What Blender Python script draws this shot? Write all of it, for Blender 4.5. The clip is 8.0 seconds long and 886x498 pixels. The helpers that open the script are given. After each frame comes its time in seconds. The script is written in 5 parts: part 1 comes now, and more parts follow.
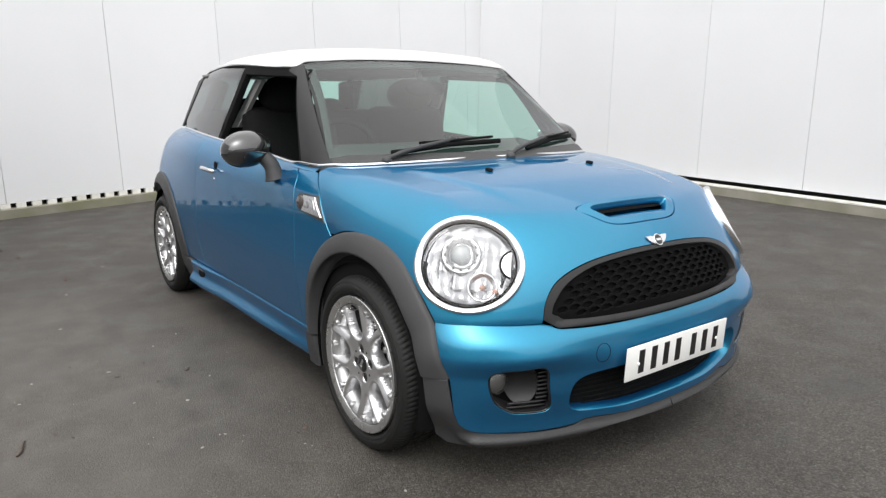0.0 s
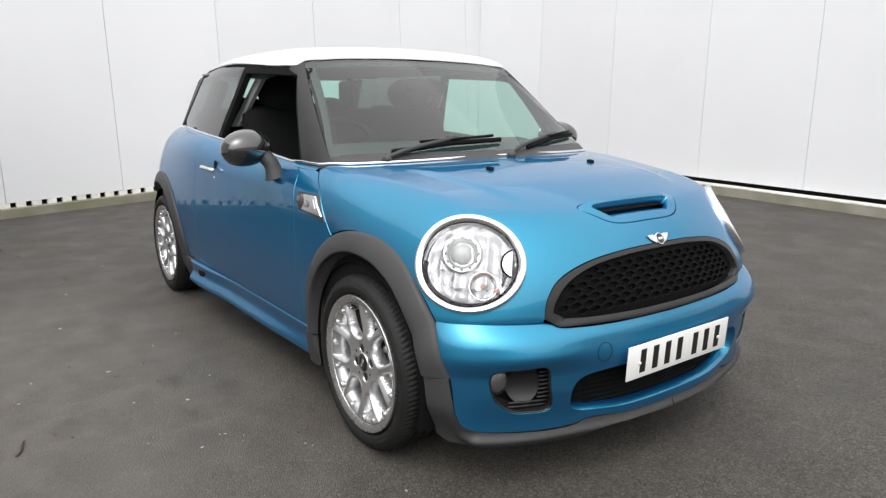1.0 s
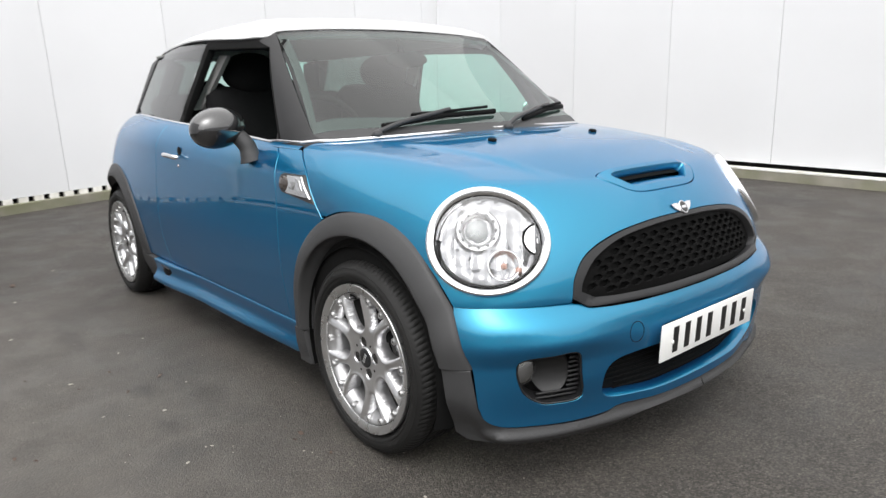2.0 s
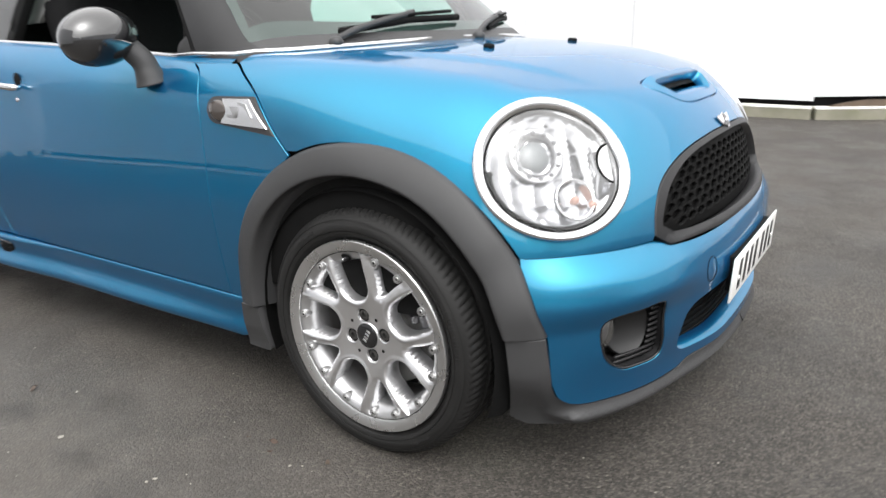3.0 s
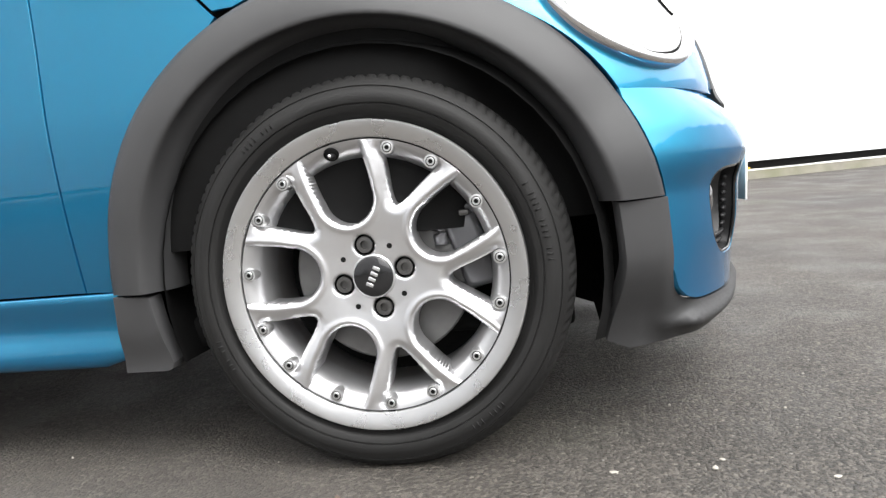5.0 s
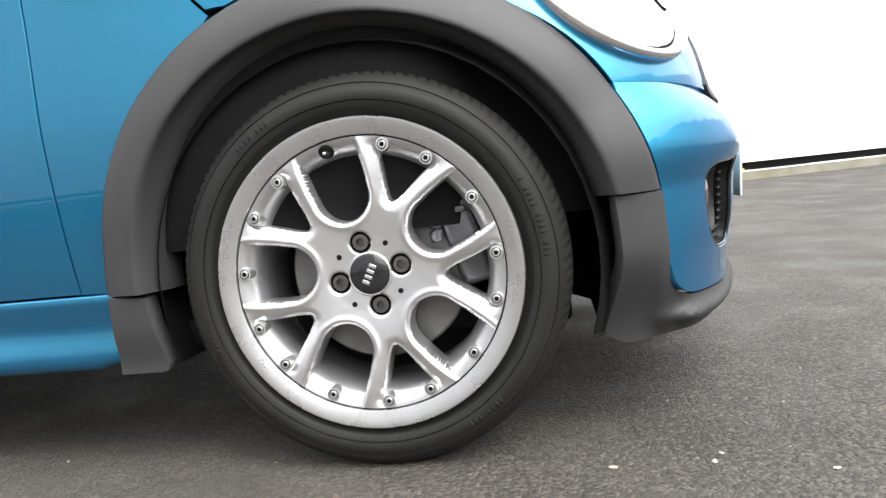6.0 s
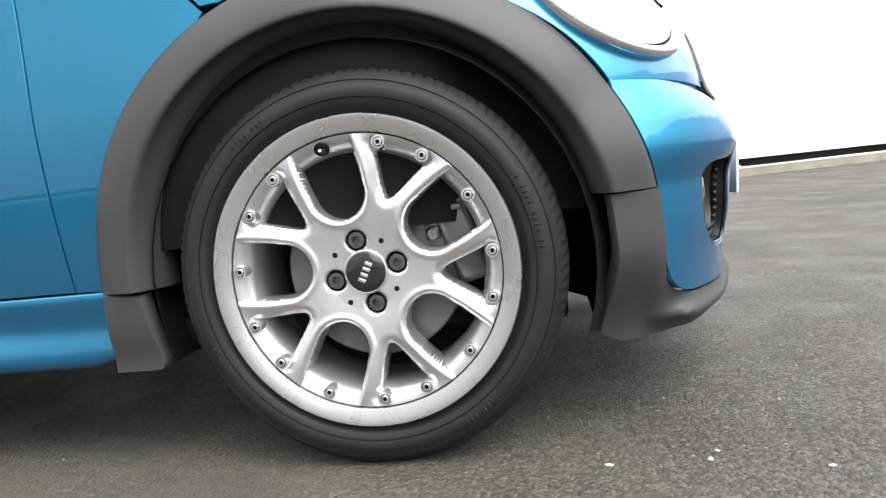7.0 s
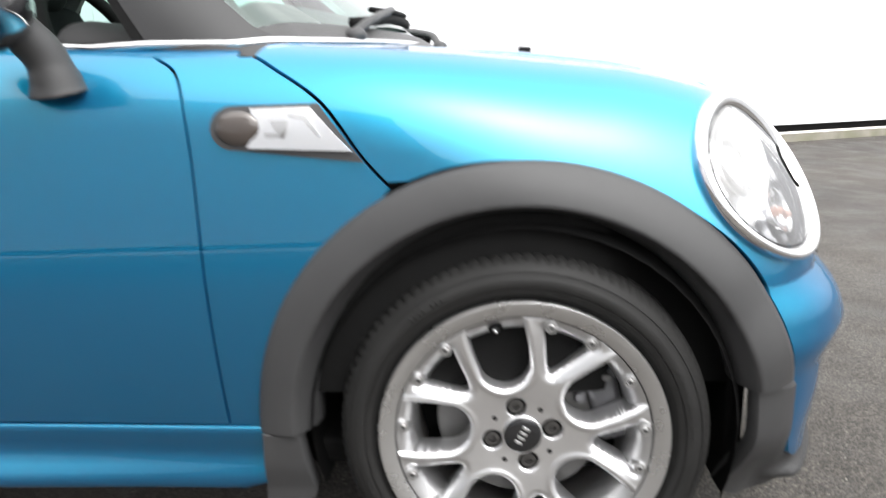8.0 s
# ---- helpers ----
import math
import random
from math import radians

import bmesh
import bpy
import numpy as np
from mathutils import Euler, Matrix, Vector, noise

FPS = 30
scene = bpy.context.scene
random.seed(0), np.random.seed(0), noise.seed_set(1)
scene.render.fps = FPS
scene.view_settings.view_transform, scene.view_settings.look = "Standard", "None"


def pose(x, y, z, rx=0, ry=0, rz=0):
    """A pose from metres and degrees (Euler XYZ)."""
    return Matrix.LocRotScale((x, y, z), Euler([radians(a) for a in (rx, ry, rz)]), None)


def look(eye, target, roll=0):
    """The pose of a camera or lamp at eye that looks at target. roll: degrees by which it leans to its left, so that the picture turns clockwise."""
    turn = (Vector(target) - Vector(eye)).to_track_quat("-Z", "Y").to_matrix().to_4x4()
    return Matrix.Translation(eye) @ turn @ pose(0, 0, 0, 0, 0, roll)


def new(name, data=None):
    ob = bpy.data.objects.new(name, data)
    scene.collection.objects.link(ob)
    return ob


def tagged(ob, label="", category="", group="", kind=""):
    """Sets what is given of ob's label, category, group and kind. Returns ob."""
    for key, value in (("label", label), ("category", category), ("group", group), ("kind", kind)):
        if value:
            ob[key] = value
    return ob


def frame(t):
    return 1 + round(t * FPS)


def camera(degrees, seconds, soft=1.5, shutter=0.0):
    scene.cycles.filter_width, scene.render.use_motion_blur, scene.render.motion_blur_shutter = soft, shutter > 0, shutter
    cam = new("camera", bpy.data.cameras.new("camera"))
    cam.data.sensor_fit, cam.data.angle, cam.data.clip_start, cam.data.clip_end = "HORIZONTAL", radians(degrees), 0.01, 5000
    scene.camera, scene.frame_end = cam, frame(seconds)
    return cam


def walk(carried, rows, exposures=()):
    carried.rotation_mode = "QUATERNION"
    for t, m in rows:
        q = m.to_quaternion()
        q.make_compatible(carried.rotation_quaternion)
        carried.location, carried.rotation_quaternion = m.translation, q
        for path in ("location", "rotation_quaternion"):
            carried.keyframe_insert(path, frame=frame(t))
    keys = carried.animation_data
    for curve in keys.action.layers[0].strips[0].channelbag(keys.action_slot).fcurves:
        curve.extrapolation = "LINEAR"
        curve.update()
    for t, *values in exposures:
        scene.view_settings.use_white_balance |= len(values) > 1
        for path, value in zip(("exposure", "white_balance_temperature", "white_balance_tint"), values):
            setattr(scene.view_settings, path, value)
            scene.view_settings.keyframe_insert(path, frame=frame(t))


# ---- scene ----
cam = camera(66.1, 8.0, 1.35, 0.4)
PATH = [
    (0, (1.931, -1.848, 1.172), (0.348, -0.703, 0.747), 0.0),
    (0.5, (1.927, -1.85, 1.17), (0.344, -0.704, 0.745), 0.1),
    (1, (1.924, -1.846, 1.167), (0.341, -0.701, 0.742), -0.0),
    (1.2, (1.918, -1.849, 1.166), (0.337, -0.702, 0.738), -0.1),
    (2.3, (1.476, -1.858, 1.056), (0.058, -0.536, 0.563), -1.5),
    (2.5, (1.326, -1.872, 1.045), (0.000, -0.477, 0.498), -0.4),
    (3, (0.984, -1.876, 0.974), (-0.107, -0.315, 0.360), -1.9),
    (3.5, (0.639, -1.853, 0.821), (-0.174, -0.116, 0.2495), -3.0),
    (4, (0.384, -1.815, 0.616), (-0.124, 0.073, 0.193), -4.2),
    (4.5, (0.287, -1.783, 0.471), (-0.082, 0.167, 0.228), -4.6),
    (6, (0.281, -1.782, 0.426), (-0.041, 0.182, 0.231), -6.1),
    (6.5, (0.283, -1.78, 0.426), (-0.04, 0.184, 0.224), -6.2),
    (7, (0.282, -1.779, 0.428), (-0.032, 0.185, 0.221), -6.1),
    (7.5, (0.204, -1.8, 0.556), (-0.051, 0.162, 0.267), -4.4),
    (8, (-0.041, -1.808, 0.863), (-0.191, 0.129, 0.389), -1.4),
]
walk(cam, [(t, look(eye, target, roll)) for t, eye, target, roll in PATH],
     [(0, -0.49), (1.2, -0.49), (2.5, -0.24), (3.5, 0.12), (4.5, 0.42), (6, 0.48), (7.5, 0.50), (8, 0.30)])


# ---- light ----
world = bpy.data.worlds.new("overcast")
scene.world = world
world.use_nodes = True
wn = world.node_tree
sky = wn.nodes.new("ShaderNodeTexSky")
sky.sky_type, sky.sun_disc, sky.sun_elevation, sky.sun_rotation = "NISHITA", False, radians(56), radians(138)
sky.air_density, sky.dust_density, sky.ozone_density = 1.0, 6.0, 1.0
hsv = wn.nodes.new("ShaderNodeHueSaturation")
hsv.inputs["Saturation"].default_value = 0.06
wn.links.new(sky.outputs[0], hsv.inputs["Color"])
# an even veil of cloud over the clear sky
cloud = wn.nodes.new("ShaderNodeMix")
cloud.data_type = "RGBA"
cloud.inputs[0].default_value, cloud.inputs[7].default_value = 0.50, (6.1, 6.05, 6.0, 1)
wn.links.new(hsv.outputs[0], cloud.inputs[6])
wn.links.new(cloud.outputs[2], wn.nodes["Background"].inputs["Color"])
wn.nodes["Background"].inputs["Strength"].default_value = 0.465
sun = new("sun", bpy.data.lights.new("sun", "SUN"))
sun.data.energy, sun.data.angle, sun.data.color = 0.8, radians(110), (1.0, 0.98, 0.95)
sun.matrix_world = look((1.5, -1.2, 9.0), (0, 0, 0))


# ---- materials ----
def material(name, color, rough=0.5, metal=0.0, vary=0.0, scale=30.0, bump=0.0, bump_scale=200.0, coat=0.0, spec=0.5, rough_vary=0.0):
    m = bpy.data.materials.new(name)
    m.use_nodes = True
    n, l = m.node_tree.nodes, m.node_tree.links
    b = n["Principled BSDF"]
    b.inputs["Base Color"].default_value = (*color, 1)
    b.inputs["Roughness"].default_value = rough
    b.inputs["Metallic"].default_value = metal
    b.inputs["Coat Weight"].default_value = coat
    b.inputs["Coat Roughness"].default_value = 0.03
    b.inputs["Specular IOR Level"].default_value = spec
    co = n.new("ShaderNodeTexCoord")
    if vary or rough_vary:
        t = n.new("ShaderNodeTexNoise")
        t.inputs["Scale"].default_value, t.inputs["Detail"].default_value = scale, 6
        l.new(co.outputs["Object"], t.inputs["Vector"])
        if vary:
            mix = n.new("ShaderNodeMix")
            mix.data_type = "RGBA"
            mix.inputs[6].default_value = (*[c * (1 - vary) for c in color], 1)
            mix.inputs[7].default_value = (*[min(1, c * (1 + vary)) for c in color], 1)
            l.new(t.outputs["Fac"], mix.inputs[0])
            l.new(mix.outputs[2], b.inputs["Base Color"])
        if rough_vary:
            r = n.new("ShaderNodeMapRange")
            r.inputs["To Min"].default_value, r.inputs["To Max"].default_value = rough - rough_vary, rough + rough_vary
            l.new(t.outputs["Fac"], r.inputs["Value"])
            l.new(r.outputs[0], b.inputs["Roughness"])
    if bump:
        t = n.new("ShaderNodeTexNoise")
        t.inputs["Scale"].default_value, t.inputs["Detail"].default_value = bump_scale, 4
        l.new(co.outputs["Object"], t.inputs["Vector"])
        bp = n.new("ShaderNodeBump")
        bp.inputs["Strength"].default_value, bp.inputs["Distance"].default_value = bump, 0.002
        l.new(t.outputs["Fac"], bp.inputs["Height"])
        l.new(bp.outputs[0], b.inputs["Normal"])
    return m


def car_paint():
    """Metallic flakes over a deep blue ground coat, under clear lacquer."""
    m = material("metallic_blue_paint", (0.011, 0.262, 0.390), 0.43, 1.0, 0.05, 900, coat=1.0)
    n, l = m.node_tree.nodes, m.node_tree.links
    n["Principled BSDF"].inputs["Specular Tint"].default_value = (0.50, 0.62, 1.0, 1)
    under = n.new("ShaderNodeBsdfPrincipled")
    under.inputs["Base Color"].default_value = (0.011, 0.042, 0.21, 1)
    under.inputs["Roughness"].default_value = 0.5
    under.inputs["Specular IOR Level"].default_value = 0.0
    under.inputs["Coat Weight"].default_value, under.inputs["Coat Roughness"].default_value = 1.0, 0.03
    mix = n.new("ShaderNodeMixShader")
    mix.inputs[0].default_value = 0.25
    l.new(n["Principled BSDF"].outputs[0], mix.inputs[1])
    l.new(under.outputs[0], mix.inputs[2])
    l.new(mix.outputs[0], n["Material Output"].inputs["Surface"])
    return m


PAINT = car_paint()
WHITE = material("white_roof_paint", (0.82, 0.82, 0.82), 0.3, 0, 0.02, 8, coat=0.6)
GLOSSBLACK = material("gloss_black", (0.012, 0.012, 0.013), 0.14, 0, 0.2, 20, coat=0.3)
MIRRORBLACK = material("lacquered_black", (0.012, 0.012, 0.013), 0.10, 0, 0.2, 20, coat=1.0, spec=0.8)
PLASTIC = material("grained_black_plastic", (0.041, 0.041, 0.042), 0.48, 0, 0.18, 9, 0.2, 1500, rough_vary=0.06, spec=0.36)
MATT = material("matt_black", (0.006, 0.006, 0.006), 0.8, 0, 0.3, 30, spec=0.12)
MESH = material("grille_black", (0.005, 0.005, 0.005), 0.7, 0, 0.2, 30, spec=0.07)
BOLT = material("dull_bolt_steel", (0.60, 0.60, 0.60), 0.36, 0.9, 0.15, 60)
RUBBER = material("tyre_rubber", (0.0145, 0.0143, 0.014), 0.58, 0, 0.35, 14, 0.2, 400, rough_vary=0.1, spec=0.22)
ALLOY = material("silver_alloy", (0.70, 0.70, 0.71), 0.31, 0.92, 0.05, 40, 0.03, 900, rough_vary=0.05)
# the shade inside the wheel barrel is put into this darker alloy colour
SHADED_ALLOY = material("shaded_alloy", (0.48, 0.47, 0.46), 0.42, 0.9, 0.15, 40, 0.05, 600, rough_vary=0.08)
RIM = material("silver_rim", (0.50, 0.50, 0.505), 0.38, 0.9, 0.08, 40, 0.03, 900, rough_vary=0.05)
LIP = material("polished_rim_lip", (0.58, 0.58, 0.58), 0.28, 0.92, 0.08, 18, 0.015, 260, rough_vary=0.05)
CHROME = material("chrome", (0.85, 0.85, 0.86), 0.06, 1.0, 0.03, 30)
DISC = material("brushed_brake_disc", (0.16, 0.158, 0.155), 0.55, 0.5, 0.25, 50, rough_vary=0.08)
STEEL = material("brake_steel", (0.13, 0.127, 0.124), 0.42, 0.9, 0.3, 40)
FABRIC = material("black_seat_fabric", (0.007, 0.007, 0.0075), 0.9, 0, 0.3, 60, spec=0.15)
TRIM = material("grey_interior_plastic", (0.20, 0.20, 0.195), 0.6, 0, 0.1, 20)
PLATE = material("white_plate", (0.78, 0.78, 0.76), 0.35, 0, 0.03, 30)
INK = material("plate_ink", (0.01, 0.01, 0.01), 0.4)


def asphalt_material():
    m = bpy.data.materials.new("asphalt")
    m.use_nodes = True
    n, l = m.node_tree.nodes, m.node_tree.links
    b = n["Principled BSDF"]
    co = n.new("ShaderNodeTexCoord")

    def tex(kind, scale, detail=4):
        t = n.new("ShaderNodeTex" + kind)
        t.inputs["Scale"].default_value = scale
        if kind == "Noise":
            t.inputs["Detail"].default_value = detail
        l.new(co.outputs["Object"], t.inputs["Vector"])
        return t

    def ramp(src, *stops):
        r = n.new("ShaderNodeValToRGB")
        e = r.color_ramp.elements
        e[0].position, e[0].color = stops[0][0], (*stops[0][1], 1)
        e[1].position, e[1].color = stops[-1][0], (*stops[-1][1], 1)
        for p, c in stops[1:-1]:
            e.new(p).color = (*c, 1)
        l.new(src, r.inputs["Fac"])
        return r

    def mix(mode, a, b_, fac=1.0):
        x = n.new("ShaderNodeMix")
        x.data_type, x.blend_type = "RGBA", mode
        x.inputs[0].default_value = fac
        l.new(a, x.inputs[6])
        l.new(b_, x.inputs[7])
        return x.outputs[2]
    stones = tex("Voronoi", 185)
    grit = tex("Noise", 420, 3)
    base = ramp(stones.outputs["Color"], (0.0, (0.014, 0.0126, 0.0110)), (0.5, (0.050, 0.0452, 0.0400)), (0.85, (0.104, 0.0945, 0.084)), (1.0, (0.17, 0.156, 0.140)))
    patches = tex("Noise", 1.1, 7)
    tone = ramp(patches.outputs["Fac"], (0.30, (0.72, 0.72, 0.72)), (0.48, (1.0, 0.98, 0.945)), (0.7, (1.12, 1.08, 1.02)))
    col = mix("MULTIPLY", base.outputs["Color"], tone.outputs["Color"])
    blot = tex("Noise", 3.3, 5)
    dark = ramp(blot.outputs["Fac"], (0.32, (0.62, 0.62, 0.63)), (0.42, (1, 1, 1)))
    col = mix("MULTIPLY", col, dark.outputs["Color"], 0.8)
    # trodden dust beside the car fills the grain
    area = n.new("ShaderNodeMapping")
    area.vector_type = "TEXTURE"
    area.inputs["Location"].default_value, area.inputs["Scale"].default_value = (-1.15, -1.75, 0), (1.75, 1.0, 1)
    l.new(co.outputs["Object"], area.inputs["Vector"])
    reach = n.new("ShaderNodeVectorMath")
    reach.operation = "LENGTH"
    l.new(area.outputs[0], reach.inputs[0])
    edge_ = n.new("ShaderNodeMath")
    edge_.operation = "MULTIPLY_ADD"
    edge_.inputs[1].default_value = 0.7
    l.new(tex("Noise", 2.6, 6).outputs["Fac"], edge_.inputs[0])
    l.new(reach.outputs["Value"], edge_.inputs[2])
    worn = n.new("ShaderNodeMapRange")
    worn.inputs["From Min"].default_value, worn.inputs["From Max"].default_value = 1.75, 0.95
    worn.inputs["To Max"].default_value = 0.62
    l.new(edge_.outputs[0], worn.inputs["Value"])
    soil = ramp(tex("Noise", 7, 8).outputs["Fac"], (0.3, (0.073, 0.0655, 0.057)), (0.7, (0.116, 0.104, 0.091)))
    dusty = n.new("ShaderNodeMix")
    dusty.data_type = "RGBA"
    l.new(worn.outputs[0], dusty.inputs[0])
    l.new(col, dusty.inputs[6])
    l.new(soil.outputs["Color"], dusty.inputs[7])
    col = dusty.outputs[2]
    for cx, cy, sx, sy, deep in ((-0.96, -1.19, 0.10, 0.055, 0.62), (-0.59, -1.22, 0.10, 0.05, 0.66), (-1.82, -1.26, 0.30, 0.05, 0.75), (-0.75, -1.0, 0.16, 0.07, 0.8)):
        # oil stains with ragged outlines
        move = n.new("ShaderNodeMapping")
        move.vector_type = "TEXTURE"
        move.inputs["Location"].default_value, move.inputs["Scale"].default_value = (cx, cy, 0), (sx, sy, 1)
        l.new(co.outputs["Object"], move.inputs["Vector"])
        ragged = n.new("ShaderNodeTexNoise")
        ragged.inputs["Scale"].default_value, ragged.inputs["Detail"].default_value = 1.6, 6
        l.new(move.outputs[0], ragged.inputs["Vector"])
        ball_ = n.new("ShaderNodeVectorMath")
        ball_.operation = "LENGTH"
        l.new(move.outputs[0], ball_.inputs[0])
        sum_ = n.new("ShaderNodeMath")
        sum_.operation = "MULTIPLY_ADD"
        sum_.inputs[1].default_value = 1.6
        l.new(ragged.outputs["Fac"], sum_.inputs[0])
        l.new(ball_.outputs["Value"], sum_.inputs[2])
        spot = ramp(sum_.outputs[0], (0.0, (deep, deep, deep)), (0.62, (deep, deep, deep)), (1.0, (1, 1, 1)))
        half_ = n.new("ShaderNodeMath")
        half_.operation = "MULTIPLY"
        half_.inputs[1].default_value = 0.55
        l.new(sum_.outputs[0], half_.inputs[0])
        l.new(half_.outputs[0], spot.inputs["Fac"])
        col = mix("MULTIPLY", col, spot.outputs["Color"])
    moss = tex("Noise", 0.9, 3)
    green = ramp(moss.outputs["Fac"], (0.60, (0, 0, 0)), (0.75, (0.25, 0.25, 0.25)))
    x = n.new("ShaderNodeMix")
    x.data_type = "RGBA"
    x.inputs[7].default_value = (0.085, 0.10, 0.06, 1)
    l.new(green.outputs["Color"], x.inputs[0])
    l.new(col, x.inputs[6])
    chips = tex("Voronoi", 34)
    chip = ramp(chips.outputs["Distance"], (0.07, (1, 1, 1)), (0.085, (0, 0, 0)))
    pick = n.new("ShaderNodeMath")
    pick.operation = "GREATER_THAN"
    pick.inputs[1].default_value = 0.93
    sep = n.new("ShaderNodeSeparateColor")
    l.new(chips.outputs["Color"], sep.inputs[0])
    l.new(sep.outputs[0], pick.inputs[0])
    both = n.new("ShaderNodeMath")
    both.operation = "MULTIPLY"
    l.new(chip.outputs["Color"], both.inputs[0])
    l.new(pick.outputs[0], both.inputs[1])
    y = n.new("ShaderNodeMix")
    y.data_type = "RGBA"
    y.inputs[7].default_value = (0.22, 0.208, 0.186, 1)
    l.new(both.outputs[0], y.inputs[0])
    l.new(x.outputs[2], y.inputs[6])
    l.new(y.outputs[2], b.inputs["Base Color"])
    rr = ramp(blot.outputs["Fac"], (0.3, (0.42, 0.42, 0.42)), (0.6, (0.72, 0.72, 0.72)))
    l.new(rr.outputs["Color"], b.inputs["Roughness"])
    h = n.new("ShaderNodeMath")
    h.operation = "ADD"
    l.new(stones.outputs["Distance"], h.inputs[0])
    l.new(grit.outputs["Fac"], h.inputs[1])
    bp = n.new("ShaderNodeBump")
    bp.inputs["Strength"].default_value, bp.inputs["Distance"].default_value = 1.0, 0.005
    bp.invert = True
    flat = n.new("ShaderNodeMapRange")
    flat.inputs["From Max"].default_value = 0.62
    flat.inputs["To Min"].default_value, flat.inputs["To Max"].default_value = 1.0, 0.45
    l.new(worn.outputs[0], flat.inputs["Value"])
    l.new(flat.outputs[0], bp.inputs["Strength"])
    l.new(h.outputs[0], bp.inputs["Height"])
    l.new(bp.outputs[0], b.inputs["Normal"])
    return m


ASPHALT = asphalt_material()
PANEL = material("white_wall_panel", (0.655, 0.66, 0.675), 0.45, 0, 0.045, 1.2, rough_vary=0.05)
SATIN = material("satin_chrome", (0.86, 0.86, 0.87), 0.24, 1.0, 0.03, 60)


def per_panel(m, low, high):
    """Gives each panel of a material a slightly different tone."""
    n, l = m.node_tree.nodes, m.node_tree.links
    b = n["Principled BSDF"]
    src = b.inputs["Base Color"].links[0].from_socket
    info, r, mix = (n.new("ShaderNode" + k) for k in ("ObjectInfo", "MapRange", "Mix"))
    r.inputs["To Min"].default_value, r.inputs["To Max"].default_value = low, high
    l.new(info.outputs["Random"], r.inputs["Value"])
    mix.data_type, mix.blend_type = "RGBA", "MULTIPLY"
    mix.inputs[0].default_value = 1.0
    l.new(src, mix.inputs[6])
    l.new(r.outputs[0], mix.inputs[7])
    l.new(mix.outputs[2], b.inputs["Base Color"])


per_panel(PANEL, 0.965, 1.03)
CONCRETE = material("concrete_kerb", (0.25, 0.235, 0.195), 0.9, 0, 0.4, 5, 0.6, 120)
WHITEWASH = material("whitewashed_kerb_top", (0.78, 0.77, 0.74), 0.85, 0, 0.12, 40, 0.6, 90)
AMBER = material("amber_bulb", (0.45, 0.26, 0.20), 0.25, 0.1)
YELLOW = material("yellow_kerb_paint", (0.62, 0.36, 0.04), 0.8, 0, 0.3, 25, 0.4, 90)
DUCT = material("satin_grey_plastic", (0.010, 0.010, 0.0105), 0.55, 0, 0.1, 30, 0.1, 900)
POD = material("satin_black_plastic", (0.016, 0.016, 0.017), 0.45, 0, 0.15, 12, 0.1, 1200, spec=0.4)
LEAF = material("dry_leaf", (0.075, 0.052, 0.040), 0.8, 0, 0.4, 60)
CHIP = material("pale_stone_chip", (0.34, 0.32, 0.28), 0.8, 0, 0.2, 80)
SMOKE = material("smoked_indicator", (0.06, 0.05, 0.045), 0.1, 0, 0.1, 40, coat=0.5)


def mossy(m, tint, scale=2.2):
    """Lets patches of moss grow over a material."""
    n, l = m.node_tree.nodes, m.node_tree.links
    b = n["Principled BSDF"]
    src = b.inputs["Base Color"].links[0].from_socket
    t = n.new("ShaderNodeTexNoise")
    t.inputs["Scale"].default_value, t.inputs["Detail"].default_value = scale, 8
    l.new(n["Texture Coordinate"].outputs["Object"], t.inputs["Vector"])
    r = n.new("ShaderNodeMapRange")
    r.inputs["From Min"].default_value, r.inputs["From Max"].default_value, r.inputs["To Max"].default_value = 0.42, 0.66, 0.8
    l.new(t.outputs["Fac"], r.inputs["Value"])
    mix = n.new("ShaderNodeMix")
    mix.data_type = "RGBA"
    mix.inputs[7].default_value = (*tint, 1)
    l.new(r.outputs[0], mix.inputs[0])
    l.new(src, mix.inputs[6])
    l.new(mix.outputs[2], b.inputs["Base Color"])


mossy(CONCRETE, (0.15, 0.155, 0.085))
mossy(WHITEWASH, (0.50, 0.48, 0.42), 6.0)


def glass(name, tint, head_on, fall=4.0):
    m = bpy.data.materials.new(name)
    m.use_nodes = True
    n, l = m.node_tree.nodes, m.node_tree.links
    n.remove(n["Principled BSDF"])
    tr, gl, mx, fr = (n.new("ShaderNode" + k) for k in ("BsdfTransparent", "BsdfGlossy", "MixShader", "LayerWeight"))
    power, gloss = n.new("ShaderNodeMath"), n.new("ShaderNodeMapRange")
    tr.inputs["Color"].default_value = (*tint, 1)
    gl.inputs["Roughness"].default_value = 0.02
    fr.inputs["Blend"].default_value = 0.5
    power.operation = "POWER"
    power.inputs[1].default_value = fall
    gloss.inputs["To Min"].default_value = head_on
    l.new(fr.outputs["Facing"], power.inputs[0])
    l.new(power.outputs[0], gloss.inputs["Value"])
    l.new(gloss.outputs[0], mx.inputs[0])
    l.new(tr.outputs[0], mx.inputs[1])
    l.new(gl.outputs[0], mx.inputs[2])
    l.new(mx.outputs[0], n["Material Output"].inputs["Surface"])
    return m


GLASS = glass("green_tinted_glass", (0.60, 0.83, 0.76), 0.085)
DARKGLASS = glass("dark_tinted_glass", (0.13, 0.16, 0.15), 0.16)
LENS = glass("clear_lamp_lens", (0.95, 0.955, 0.96), 0.04, 1.45)


